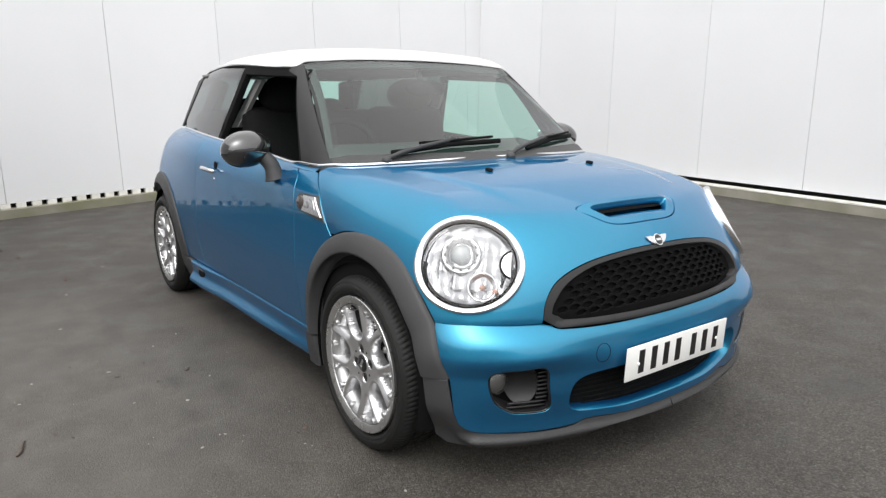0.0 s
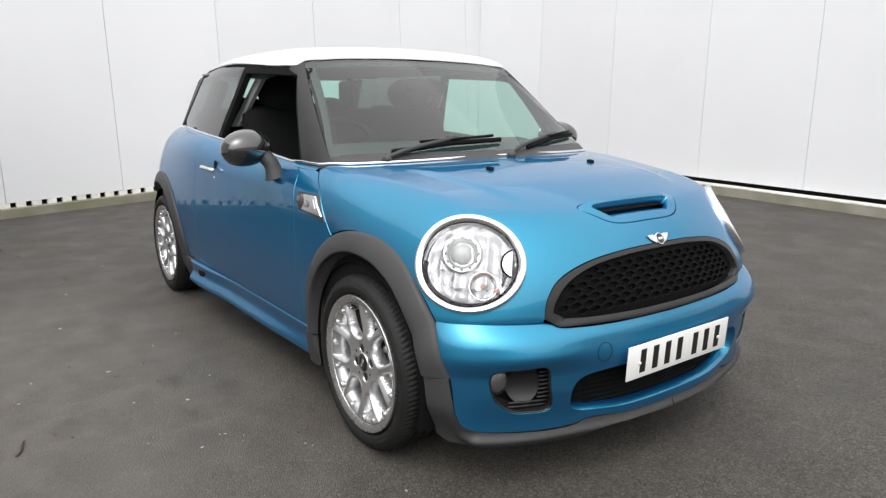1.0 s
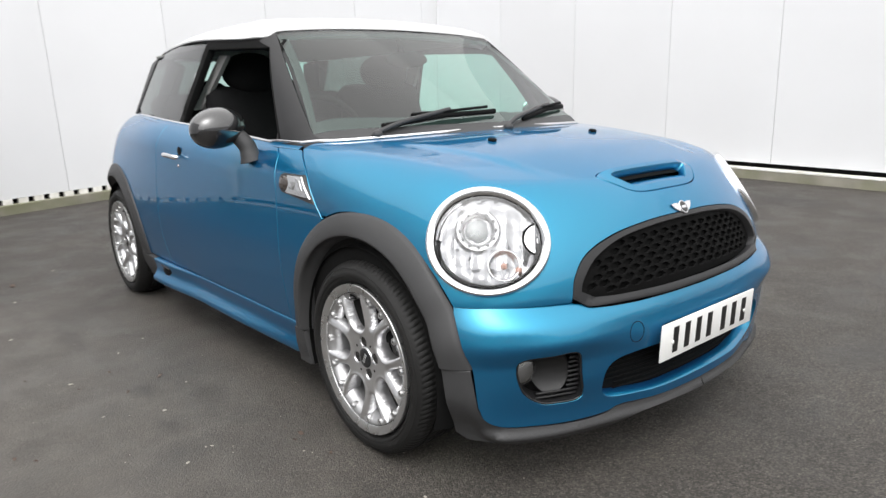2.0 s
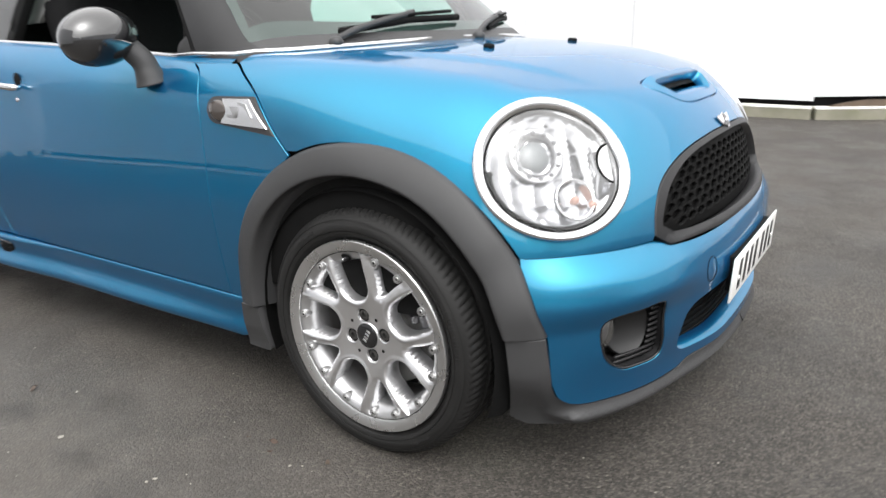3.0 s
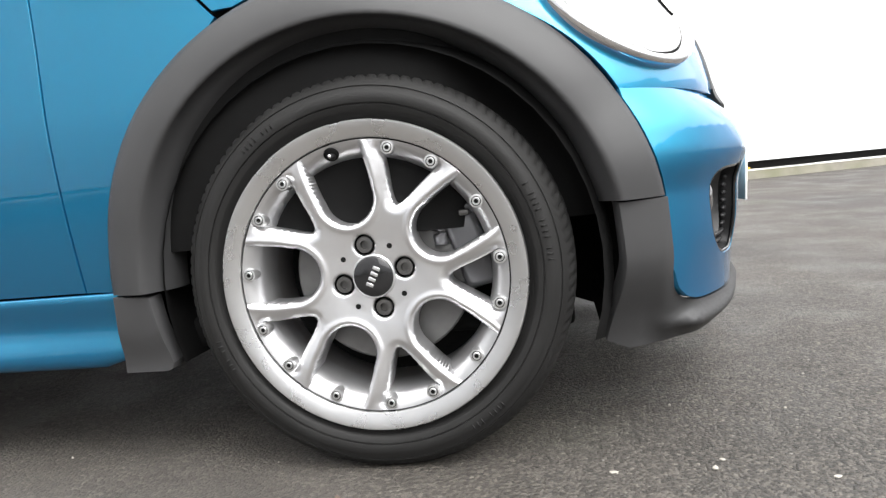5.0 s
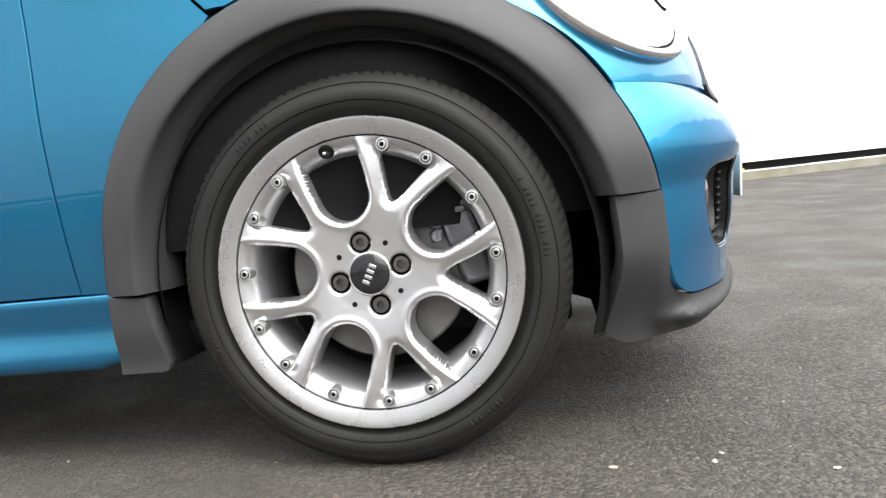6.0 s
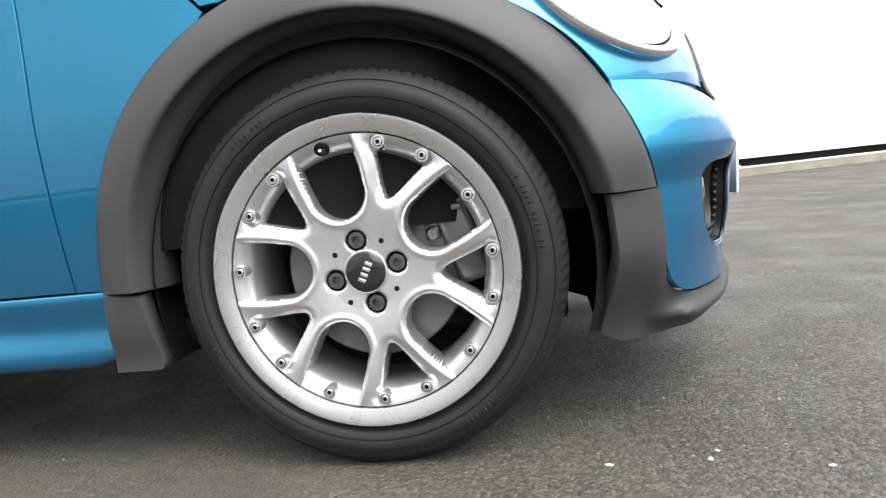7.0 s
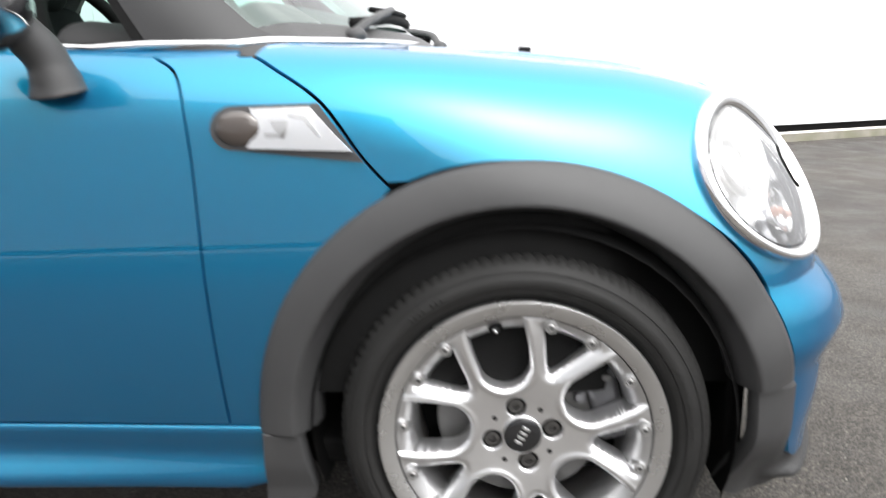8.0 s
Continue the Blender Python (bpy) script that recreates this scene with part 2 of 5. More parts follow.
# ---- building helpers ----
def part(name, bm, mat, parent=None, label="", smooth=True):
    me = bpy.data.meshes.new(name)
    if isinstance(bm, bmesh.types.BMesh):
        bm.normal_update()
        bm.to_mesh(me)
        bm.free()
    else:
        me.from_pydata(*bm)
        me.validate()
    me.polygons.foreach_set("use_smooth", [smooth] * len(me.polygons))
    for m in (mat if isinstance(mat, (list, tuple)) else [mat]):
        me.materials.append(m)
    ob = new(name, me)
    ob.parent = parent
    if label:
        tagged(ob, label)
    return ob


def sharp(ob, deg=35):
    ob.data.set_sharp_from_angle(angle=radians(deg))
    return ob


def curve(pts, n=12, closed=False):
    """Catmull-Rom line through a few points."""
    p = np.array(pts, float)
    if closed:
        p = np.vstack([p[-1:], p, p[:2]])
    else:
        p = np.vstack([2 * p[:1] - p[1:2], p, 2 * p[-1:] - p[-2:-1]])
    out = []
    for i in range(1, len(p) - 2):
        for t in np.linspace(0, 1, n, endpoint=False):
            a, b, c, d = p[i - 1:i + 3]
            out.append(0.5 * (2 * b + (c - a) * t + (2 * a - 5 * b + 4 * c - d) * t * t + (3 * b - a - 3 * c + d) * t ** 3))
    if not closed:
        out.append(p[-2])
    return np.array(out)


def spl(*pts):
    """A smooth function of one number through a few (v, f) knots."""
    k = np.array(sorted(pts), float)
    m = np.gradient(k[:, 1], k[:, 0])

    def fn(v):
        v = np.clip(np.asarray(v, float), k[0, 0], k[-1, 0])
        i = np.clip(np.searchsorted(k[:, 0], v) - 1, 0, len(k) - 2)
        h = k[i + 1, 0] - k[i, 0]
        t = (v - k[i, 0]) / h
        return ((1 + 2 * t) * (1 - t) ** 2 * k[i, 1] + t * (1 - t) ** 2 * h * m[i]
                + t * t * (3 - 2 * t) * k[i + 1, 1] + t * t * (t - 1) * h * m[i + 1])
    return fn


def step01(a, b, v):
    t = np.clip((v - a) / (b - a), 0, 1)
    return t * t * (3 - 2 * t)


def fillet(a, b, r):
    return np.minimum(np.maximum(a + r, b + r), 0) + np.hypot(np.maximum(a + r, 0), np.maximum(b + r, 0)) - r


def plan_dist(x, ay, x0, a, b, n=2.0):
    """Distance outside a rounded end: straight sides of half width b, an elliptic nose of length a from x0."""
    u, v = np.maximum(x - x0, 0) / a, ay / b
    q = np.maximum((u ** n + v ** n), 1e-9) ** (1 / n)
    g = np.sqrt((u ** (n - 1) / a) ** 2 + (v ** (n - 1) / b) ** 2) / q ** (n - 1)
    return (q - 1) / np.maximum(g, 1e-6)


# ---- the shape of the car: forward is +x, its left side +y, front axle at x = 0 ----
hood_z = spl((-3.1, 1.06), (-2.47, 1.07), (-1.5, 1.035), (-0.614, 0.978), (-0.416, 0.964), (-0.175, 0.944), (0.036, 0.920), (0.25, 0.889), (0.443, 0.836), (0.60, 0.756), (0.75, 0.645))
half_w = spl((-3.0, 0.775), (-2.4, 0.813), (-1.4, 0.813), (-0.8, 0.806), (-0.25, 0.802), (0.1, 0.795), (0.4, 0.785))


def f_body(p):
    x, ay, z = p[:, 0], np.abs(p[:, 1]), p[:, 2]
    high = np.clip(z - 0.56, 0, 1)
    w = half_w(x) - 0.030 * np.clip((0.6 - z) / 0.32, 0, 1.3) ** 2 - 0.046 * high ** 2 / (high + 0.04) - 0.004 * np.clip((z - 0.75) / 0.15, 0, 2) ** 2
    w = w - 0.065 * step01(-1.7, -2.7, x) * np.clip((z - 0.6) / 0.35, 0, 1.2) ** 2
    front = plan_dist(x, ay, 0.285, 0.352 - 0.30 * np.clip(z - 0.55, 0, 0.4), w, 2.15)
    rear = plan_dist(-x, ay, 2.50, 0.48 - 0.12 * np.clip(z - 0.6, 0, 0.6), w, 2.6)
    side = np.where(x > -1.2, front, rear)
    top = (z - hood_z(x) + (0.065 + 0.035 * step01(0.15, 0.45, x) + 0.035 * step01(-0.5, -1.0, x)) * ay ** 2) * 0.97
    r = 0.12 + step01(-0.3, 0.35, x) * (-0.03 + 0.13 * (ay / 0.62) ** 2)
    swage = 0.0075 * step01(0.0, 0.05, 0.56 - 0.20 * (x + 0.3) - ay) * step01(-0.26, 0.05, x) * step01(0.42, 0.2, x)
    return fillet(side, top, r) - swage * step01(0.6, 0.8, z)


def f_bumper(p):
    x, ay, z = p[:, 0], np.abs(p[:, 1]), p[:, 2]
    set_back = 0.0557 * np.clip((z - 0.435) / 0.11, 0, 1.15) ** 2.6 + 0.012 * np.clip((0.40 - z) / 0.2, 0, 1)
    corner = step01(0.78, 0.66, ay)
    scoop = 0.004 * step01(0.462, 0.405, z) * step01(0.30, 0.48, ay) * corner
    tuck = 0.015 * step01(0.34, 0.23, z) * step01(0.18, 0.40, ay) * corner
    ridge = 0.009 * np.exp(-((z - 0.446) / 0.032) ** 2) * step01(0.34, 0.54, ay) * step01(0.70, 0.58, ay)
    wide = 0.793 - 0.012 * np.clip((0.45 - z) / 0.25, 0, 1) - 0.017 * step01(0.41, 0.56, z)
    side = plan_dist(x, ay, 0.30, 0.362 + 0.010 * step01(0.47, 0.40, z) - set_back - scoop - tuck + ridge, wide, 2.25 + 0.30 * step01(0.38, 0.45, z) * step01(0.55, 0.48, z))
    return np.maximum(side, -x - 0.8)


def f_cabin(p):
    x, ay, z = p[:, 0], np.abs(p[:, 1]), p[:, 2]
    side = (ay - 0.715 + (z - 0.92) * 0.27 + 0.078 * np.clip(-x - 1.5, 0, 2) ** 2 + 0.10 * (z - 1.14) * step01(-1.6, -2.4, x)) * 0.965
    k = np.clip(0.46 - 0.85 * (z - 0.95), 0.06, 0.5)
    screen = (x + 0.19 + (z - 0.95) * 1.63 + k * ay ** 2) / 1.95
    back = (-x - 2.88 + (z - 1.0) * 0.75 + 0.25 * ay ** 2) / 1.15
    roof = z - 1.412 + (0.030 + 0.006 * step01(-1.4, -2.2, x)) * (x + 1.25) ** 2 + 0.085 * ay ** 2
    return fillet(fillet(fillet(side, screen, 0.07), back, 0.12), roof, 0.055)


def f_lower(p):
    return np.minimum(f_body(p), np.maximum(f_bumper(p), p[:, 2] - 0.556))


def grad(f, p):
    e = 1e-4
    g = np.stack([f(p + d) - f(p - d) for d in np.eye(3) * e], 1)
    return g / np.maximum(np.linalg.norm(g, axis=1, keepdims=True), 1e-9)


def cast(f, o, d, far=2.2):
    """Where rays from inside the shape leave it."""
    lo, hi = np.zeros(len(o)), np.full(len(o), far)
    ts = np.linspace(0, far, 90)
    vals = np.stack([f(o + d * t) for t in ts], 1)
    out = vals > 0
    k = np.where(out.any(1), out.argmax(1), len(ts) - 1)
    lo, hi = ts[np.maximum(k - 1, 0)], ts[k]
    for _ in range(28):
        mid = (lo + hi) / 2
        inside = f(o + d * mid[:, None]) < 0
        lo, hi = np.where(inside, mid, lo), np.where(inside, hi, mid)
    return o + d * ((lo + hi) / 2)[:, None]


def at_level(f, pts):
    """Moves points onto a surface, keeping their heights."""
    p = np.asarray(pts, float)
    o = np.stack([np.full(len(p), -0.02), np.zeros(len(p)), p[:, 2]], 1)
    d = p - o
    return cast(f, o, d / np.linalg.norm(d, axis=1, keepdims=True))


class Across:
    """Maps a flat sheet across the car (along y) onto one of its flanks."""
    def __init__(self, side):
        self.side = side

    def flat(self, p):
        return p[:, [0, 2]]

    def rays(self, q):
        o = np.stack([q[:, 0], np.zeros(len(q)), q[:, 1]], 1)
        return o, np.tile([0.0, self.side, 0.0], (len(q), 1))


class Round:
    """Maps a flat sheet onto the car as seen from a point inside it, looking along an axis."""
    def __init__(self, o, axis, scale=0.6):
        self.o, a = np.array(o, float), np.array(axis, float)
        self.a = a / np.linalg.norm(a)
        self.u = np.cross([0, 1, 0], self.a)
        self.u /= np.linalg.norm(self.u)
        self.v, self.s = np.cross(self.a, self.u), scale

    def flat(self, p):
        d = p - self.o
        d = d / np.linalg.norm(d, axis=1, keepdims=True)
        th = np.arccos(np.clip(d @ self.a, -1, 1))
        x, y = d @ self.u, d @ self.v
        h = np.maximum(np.hypot(x, y), 1e-9)
        return np.stack([x / h * th, y / h * th], 1) * self.s

    def rays(self, q):
        q = q / self.s
        th = np.maximum(np.linalg.norm(q, axis=1), 1e-9)
        k = np.sin(th) / th
        d = np.cos(th)[:, None] * self.a + (q[:, 0] * k)[:, None] * self.u + (q[:, 1] * k)[:, None] * self.v
        return np.tile(self.o, (len(q), 1)), d


def densify(q, step):
    out = []
    for a, b in zip(q, np.roll(q, -1, 0)):
        n = max(1, int(np.ceil(np.linalg.norm(b - a) / step)))
        out += [a + (b - a) * i / n for i in range(n)]
    return np.array(out)


def inside(pts, poly):
    x, y = pts[:, 0][:, None], pts[:, 1][:, None]
    a, b = poly, np.roll(poly, -1, 0)
    c = ((a[:, 1] > y) != (b[:, 1] > y)) & (x < (b[:, 0] - a[:, 0]) * (y - a[:, 1]) / (b[:, 1] - a[:, 1] + 1e-12) + a[:, 0])
    return c.sum(1) % 2 == 1


def shrink(q, d):
    t = np.roll(q, -1, 0) - np.roll(q, 1, 0)
    t /= np.maximum(np.linalg.norm(t, axis=1, keepdims=True), 1e-9)
    area = np.sum(q[:, 0] * np.roll(q[:, 1], -1) - np.roll(q[:, 0], -1) * q[:, 1])
    return q + np.stack([-t[:, 1], t[:, 0]], 1) * d * (1 if area > 0 else -1)


def sheet(loops, step):
    """A triangulated flat region: the first loop is its outline, the others are holes."""
    from mathutils.geometry import delaunay_2d_cdt
    loops = [densify(q, step) for q in loops]
    lo, hi = loops[0].min(0), loops[0].max(0)
    gx, gy = np.meshgrid(np.arange(lo[0], hi[0], step), np.arange(lo[1], hi[1], step * 0.87))
    gx = gx + (np.arange(gx.shape[0]) % 2)[:, None] * step / 2
    g = np.stack([gx.ravel(), gy.ravel()], 1)
    ok = inside(g, loops[0])
    for h in loops[1:]:
        ok &= ~inside(g, h)
    g = g[ok]
    edge = np.vstack(loops)
    if len(g):
        near = np.array([np.min(np.sum((edge - p) ** 2, 1)) for p in g])
        g = g[near > (0.55 * step) ** 2]
    verts, edges, base = [Vector(p) for p in edge], [], 0
    for q in loops:
        edges += [(base + i, base + (i + 1) % len(q)) for i in range(len(q))]
        base += len(q)
    verts += [Vector(p) for p in g]
    vs, _, fs, *_ = delaunay_2d_cdt(verts, edges, [], 0, 1e-6)
    vs = np.array([tuple(v) for v in vs])
    fs = np.array([f for f in fs])
    c = vs[fs].mean(1)
    ok = inside(c, loops[0])
    for h in loops[1:]:
        ok &= ~inside(c, h)
    fs = fs[ok]
    a, b, d = vs[fs[:, 0]], vs[fs[:, 1]], vs[fs[:, 2]]
    cr = (b[:, 0] - a[:, 0]) * (d[:, 1] - a[:, 1]) - (b[:, 1] - a[:, 1]) * (d[:, 0] - a[:, 0])
    return vs, fs[np.abs(cr) > 1e-10]


def shell(p, nrm, fs, name, mat, parent, label, thick):
    """A skin of triangles with smooth given normals and edges turned inwards."""
    t = np.cross(p[fs[:, 1]] - p[fs[:, 0]], p[fs[:, 2]] - p[fs[:, 0]])
    flip = np.sum(t * nrm[fs].mean(1), 1) < 0
    fs = np.where(flip[:, None], fs[:, ::-1], fs)
    e = np.vstack([fs[:, [0, 1]], fs[:, [1, 2]], fs[:, [2, 0]]])
    key = {}
    for a, b in e:
        key[(a, b)] = 1
    rim = [(a, b) for a, b in key if (b, a) not in key]
    n = len(p)
    verts, faces = list(map(tuple, p)), [tuple(int(i) for i in f) for f in fs]
    loops = [nrm[i] for f in fs for i in f]
    if thick:
        idx = {}
        for a, b in rim:
            for i in (a, b):
                if i not in idx:
                    idx[i] = len(verts)
                    verts.append(tuple(p[i] - nrm[i] * thick))
        for a, b in rim:
            faces.append((int(b), int(a), idx[a], idx[b]))
            s = np.cross(p[b] - p[a], nrm[a])
            s /= max(np.linalg.norm(s), 1e-9)
            loops += [s * 0.8 + nrm[b] * 0.6, s * 0.8 + nrm[a] * 0.6, s, s]
    me = bpy.data.meshes.new(name)
    me.from_pydata(verts, [], faces)
    me.polygons.foreach_set("use_smooth", [True] * len(me.polygons))
    me.normals_split_custom_set([tuple(v) for v in loops])
    me.materials.append(mat)
    ob = new(name, me)
    ob.parent = parent
    if label:
        tagged(ob, label)
    return ob


def panel(name, f, way, outline, mat, parent, label="", holes=(), step=0.022, gap=0.0022, thick=0.010, out=0.0):
    """One skin of the car: an outline near the surface, filled, laid on the surface of f."""
    loops = [shrink(densify(way.flat(np.asarray(q, float)), step), gap) for q in [outline]]
    loops += [shrink(densify(way.flat(np.asarray(q, float)), step * 0.7), -gap) for q in holes]
    q, fs = sheet(loops, step)
    p = cast(f, *way.rays(q))
    nrm = grad(f, p)
    return shell(p + nrm * out, nrm, fs, name, mat, parent, label, thick)


def mirrored(pts):
    return np.asarray(pts, float) * [1, -1, 1]


def tube(pts, radius, sides=8, flat=1.0, closed=False):
    """A bar along a line; flat squashes it across the up direction."""
    p = np.asarray(pts, float)
    t = np.gradient(p, axis=0)
    t /= np.maximum(np.linalg.norm(t, axis=1, keepdims=True), 1e-9)
    s = np.cross(t, [0, 0, 1.0])
    s /= np.maximum(np.linalg.norm(s, axis=1, keepdims=True), 1e-6)
    u = np.cross(s, t)
    r = np.broadcast_to(np.asarray(radius, float), (len(p),))
    a = np.arange(sides) * 2 * np.pi / sides
    v = p[:, None] + r[:, None, None] * (np.cos(a)[None, :, None] * s[:, None] + flat * np.sin(a)[None, :, None] * u[:, None])
    n = len(p)
    faces = [(i * sides + j, i * sides + (j + 1) % sides, (i + 1) * sides + (j + 1) % sides, (i + 1) * sides + j) for i in range(n - 1) for j in range(sides)]
    faces += [tuple(range(sides))[::-1], tuple(range((n - 1) * sides, n * sides))]
    return v.reshape(-1, 3).tolist(), [], faces


def lathe(profile, n=64, axis="y", closed=False):
    """Turns (radius, offset) pairs round the y axis."""
    a = np.arange(n) * 2 * np.pi / n
    v, m = [], len(profile)
    for r, o in profile:
        v += [(r * c, o, r * s) for c, s in zip(np.cos(a), np.sin(a))]
    faces = []
    for i in range(m if closed else m - 1):
        k = (i + 1) % m
        faces += [(i * n + j, i * n + (j + 1) % n, k * n + (j + 1) % n, k * n + j) for j in range(n)]
    return v, [], faces


def box(size, centre=(0, 0, 0), bevel=0.0, seg=2):
    bm = bmesh.new()
    bmesh.ops.create_cube(bm, size=1.0, matrix=Matrix.Translation(centre) @ Matrix.Diagonal((*size, 1)))
    if bevel:
        bmesh.ops.bevel(bm, geom=bm.edges[:], offset=bevel, segments=seg, affect="EDGES", profile=0.5)
    return bm


def ball(size, centre=(0, 0, 0), rot=None, seg=24):
    bm = bmesh.new()
    bmesh.ops.create_uvsphere(bm, u_segments=seg, v_segments=seg // 2, radius=1.0)
    m = Matrix.Translation(centre) @ (rot or Matrix.Identity(4)) @ Matrix.Diagonal((*size, 1))
    bmesh.ops.transform(bm, matrix=m, verts=bm.verts)
    return bm


def thing(name, label, category, at=(0, 0, 0), group=""):
    ob = new(name)
    ob.location = at
    return tagged(ob, label, category, group)


# ---- the yard ----
def rise(x, y):
    """The yard rises a little beyond the car and towards its far corner."""
    near = step01(1.0, 3.0, y) * (0.027 * (y - 1.0) - 0.018 * np.clip(x, -3, 8))
    corner = 0.040 * np.clip(y + 1.5, 0, 6.8)
    return near + (corner - near) * step01(-3.0, -6.0, x)


def ground_sheet():
    ax = np.concatenate([[-400, -60, -20], np.arange(-10, 10.01, 0.5), [20, 60, 400]])
    gx, gy = np.meshgrid(ax, ax)
    z = rise(gx, np.clip(gy, -50, 9))
    v = np.stack([gx, gy, z], 2).reshape(-1, 3)
    n = len(ax)
    return v.tolist(), [], [(i * n + j, i * n + j + 1, (i + 1) * n + j + 1, (i + 1) * n + j) for i in range(n - 1) for j in range(n - 1)]


tagged(part("ground", ground_sheet(), ASPHALT), "dark grey worn asphalt yard with damp patches", "ground", kind="structure")


def wall_run(name, a, b, label, joints, height=5.0, lean=0.05, base=0.09, cap=0.008, lift=0.052, blocks=False):
    """A fence of upright white sheets standing on a low kerb, from a to b (the yard is on its left)."""
    a, b = Vector((*a, 0)), Vector((*b, 0))
    run, d = (b - a).length, (b - a).normalized()
    out = Vector((d.y, -d.x, 0))
    root = tagged(new(name), label, "wall", kind="structure")
    edges = [0.0, *joints, run]
    for s0, s1 in zip(edges, edges[1:]):
        p0, p1 = a + d * (s0 + 0.0022), a + d * (s1 - 0.0022)
        z0, z1 = (float(rise(q.x, q.y)) + base + lift for q in (p0, p1))
        bm = bmesh.new()
        vs = []
        for off in (0.0, 0.05):
            for q, z in ((p0, z0), (p1, z1)):
                vs.append(bm.verts.new(q + out * off + Vector((0, 0, z))))
                vs.append(bm.verts.new(q + out * (off + lean * height) + Vector((0, 0, z + height))))
        for f in ((0, 2, 3, 1), (4, 5, 7, 6), (0, 1, 5, 4), (2, 6, 7, 3), (1, 3, 7, 5), (0, 4, 6, 2)):
            bm.faces.new([vs[i] for i in f])
        bmesh.ops.recalc_face_normals(bm, faces=bm.faces[:])
        part("wall_panel", bm, PANEL, root, smooth=False)
    def bar(name, y0, y1, lo, hi, mat, s0=0.0, s1=run, label=""):
        n = max(2, int((s1 - s0) / 0.4) + 1)
        v = []
        for s in np.linspace(s0, s1, n):
            q = a + d * float(s)
            z = float(rise(q.x, q.y))
            v += [tuple(q + out * yy + Vector((0, 0, z + h))) for yy, h in ((y0, lo), (y0, hi), (y1, hi), (y1, lo))]
        fs = [(i * 4 + k, i * 4 + (k + 1) % 4, (i + 1) * 4 + (k + 1) % 4, (i + 1) * 4 + k) for i in range(n - 1) for k in range(4)]
        fs += [(3, 2, 1, 0), (4 * n - 4, 4 * n - 3, 4 * n - 2, 4 * n - 1)]
        return part(name, (v, [], fs), mat, root, label, smooth=False)
    bar("kerb", -0.10, 0.16, -0.05, base, CONCRETE)
    # black bar added in the gap under the sheets, in place of its shade
    bar("gap_shade", 0.06, 0.10, base - 0.01, base + lift + 0.04, MATT)
    if blocks:
        s = 0.05
        while s < run:
            bar("spacer_block", -0.004, 0.05, base, base + 0.050, WHITEWASH, s, min(run, s + 0.088))
            s += 0.142
    else:
        bar("kerb_capping", -0.104, 0.04, base, base + cap, WHITEWASH)
    return root


REAR_JOINTS = [0.7, 1.96, 3.36, 4.67, 5.91, 7.04, 8.3, 9.55, 10.8, 12.0, 13.3]
wall_run("wall_rear", (-6.757, 5.6), (-5.70, -9.0), "white sheet fence on a low concrete kerb with spacer blocks", REAR_JOINTS, blocks=True)
wall_run("wall_side", (0.2, 5.1), (-6.72, 5.1), "white sheet fence on a whitewashed kerb", [1.69, 2.90, 4.24, 5.55], lean=0.015, cap=0.014, lift=0.062)
wall_run("wall_side_far", (9.0, 9.4), (0.2, 5.1), "white sheet fence continuing along the yard", [1.2 * i for i in range(1, 8)], lean=0.015, cap=0.014, lift=0.10)
wall_run("wall_behind", (-5.70, -9.0), (9.0, -11.0), "white sheet fence on a concrete kerb closing the yard", [2.4 * i for i in range(1, 6)], height=2.4)
wall_run("wall_near", (-6.05, -3.2), (0.0, -4.25), "white sheet fence along the near side of the yard", [1.22 * i for i in range(1, 5)], height=3.5, lean=0.015)
wall_run("wall_end", (9.0, -11.0), (9.0, 9.4), "white sheet fence closing the yard", [2.4 * i for i in range(1, 8)], height=3.0)

# ---- the car ----
car = thing("car", "metallic blue three-door hatchback with white roof on asphalt", "car")


def arch_ring(cx, r, a0, a1, n=40):
    a = np.radians(np.linspace(a0, a1, n))
    return np.stack([cx + r * squeeze(a) * np.cos(a), np.zeros(n), 0.30 + r * np.sin(a)], 1)


def squeeze(a):
    """The arches draw in a little towards their rear foot."""
    return 1 - 0.028 * np.clip(-np.cos(a), 0, 1) ** 2


def on_flank(pts, side, w=0.75):
    p = np.array(pts, float)
    return np.stack([p[:, 0], np.full(len(p), w * side), p[:, -1]], 1)


ARCH = 0.445
NOSE = Round((-0.02, 0, 0.42), (0.55, 0, 0.83))
HL_C, HL_AZ, HL_EL = np.array([0.392, -0.636, 0.692]), radians(-45), radians(37)
HL_N = np.array([math.cos(HL_AZ) * math.cos(HL_EL), math.sin(HL_AZ) * math.cos(HL_EL), math.sin(HL_EL)])
HL_U = np.cross([0, 0, 1.0], HL_N)
HL_U /= np.linalg.norm(HL_U)
HL_V = np.cross(HL_N, HL_U)


def hl_ring(a, b, n=48, up=0.0):
    t = np.linspace(0, 2 * np.pi, n, endpoint=False)
    return HL_C + np.outer(a * np.cos(t), HL_U) + np.outer(b * np.sin(t), HL_V) + HL_N * up


# clamshell bonnet
cowl_r = curve([(-0.415, -0.70, 0.911), (-0.318, -0.60, 0.93), (-0.225, -0.35, 0.945), (-0.185, 0, 0.946)], 8)
shut_r = curve([(-0.415, -0.70, 0.911), (-0.385, -0.74, 0.895), (-0.30, -0.79, 0.839), (-0.237, -0.80, 0.755), (-0.196, -0.80, 0.709)], 6)
arch_r = on_flank(arch_ring(0, ARCH + 0.006, 115.5, 34, 26), -1, 0.79)
arch_r[:, 1] = np.interp(arch_r[:, 0], [0.0, 0.2, 0.3, 0.385], [-0.795, -0.785, -0.775, -0.757])
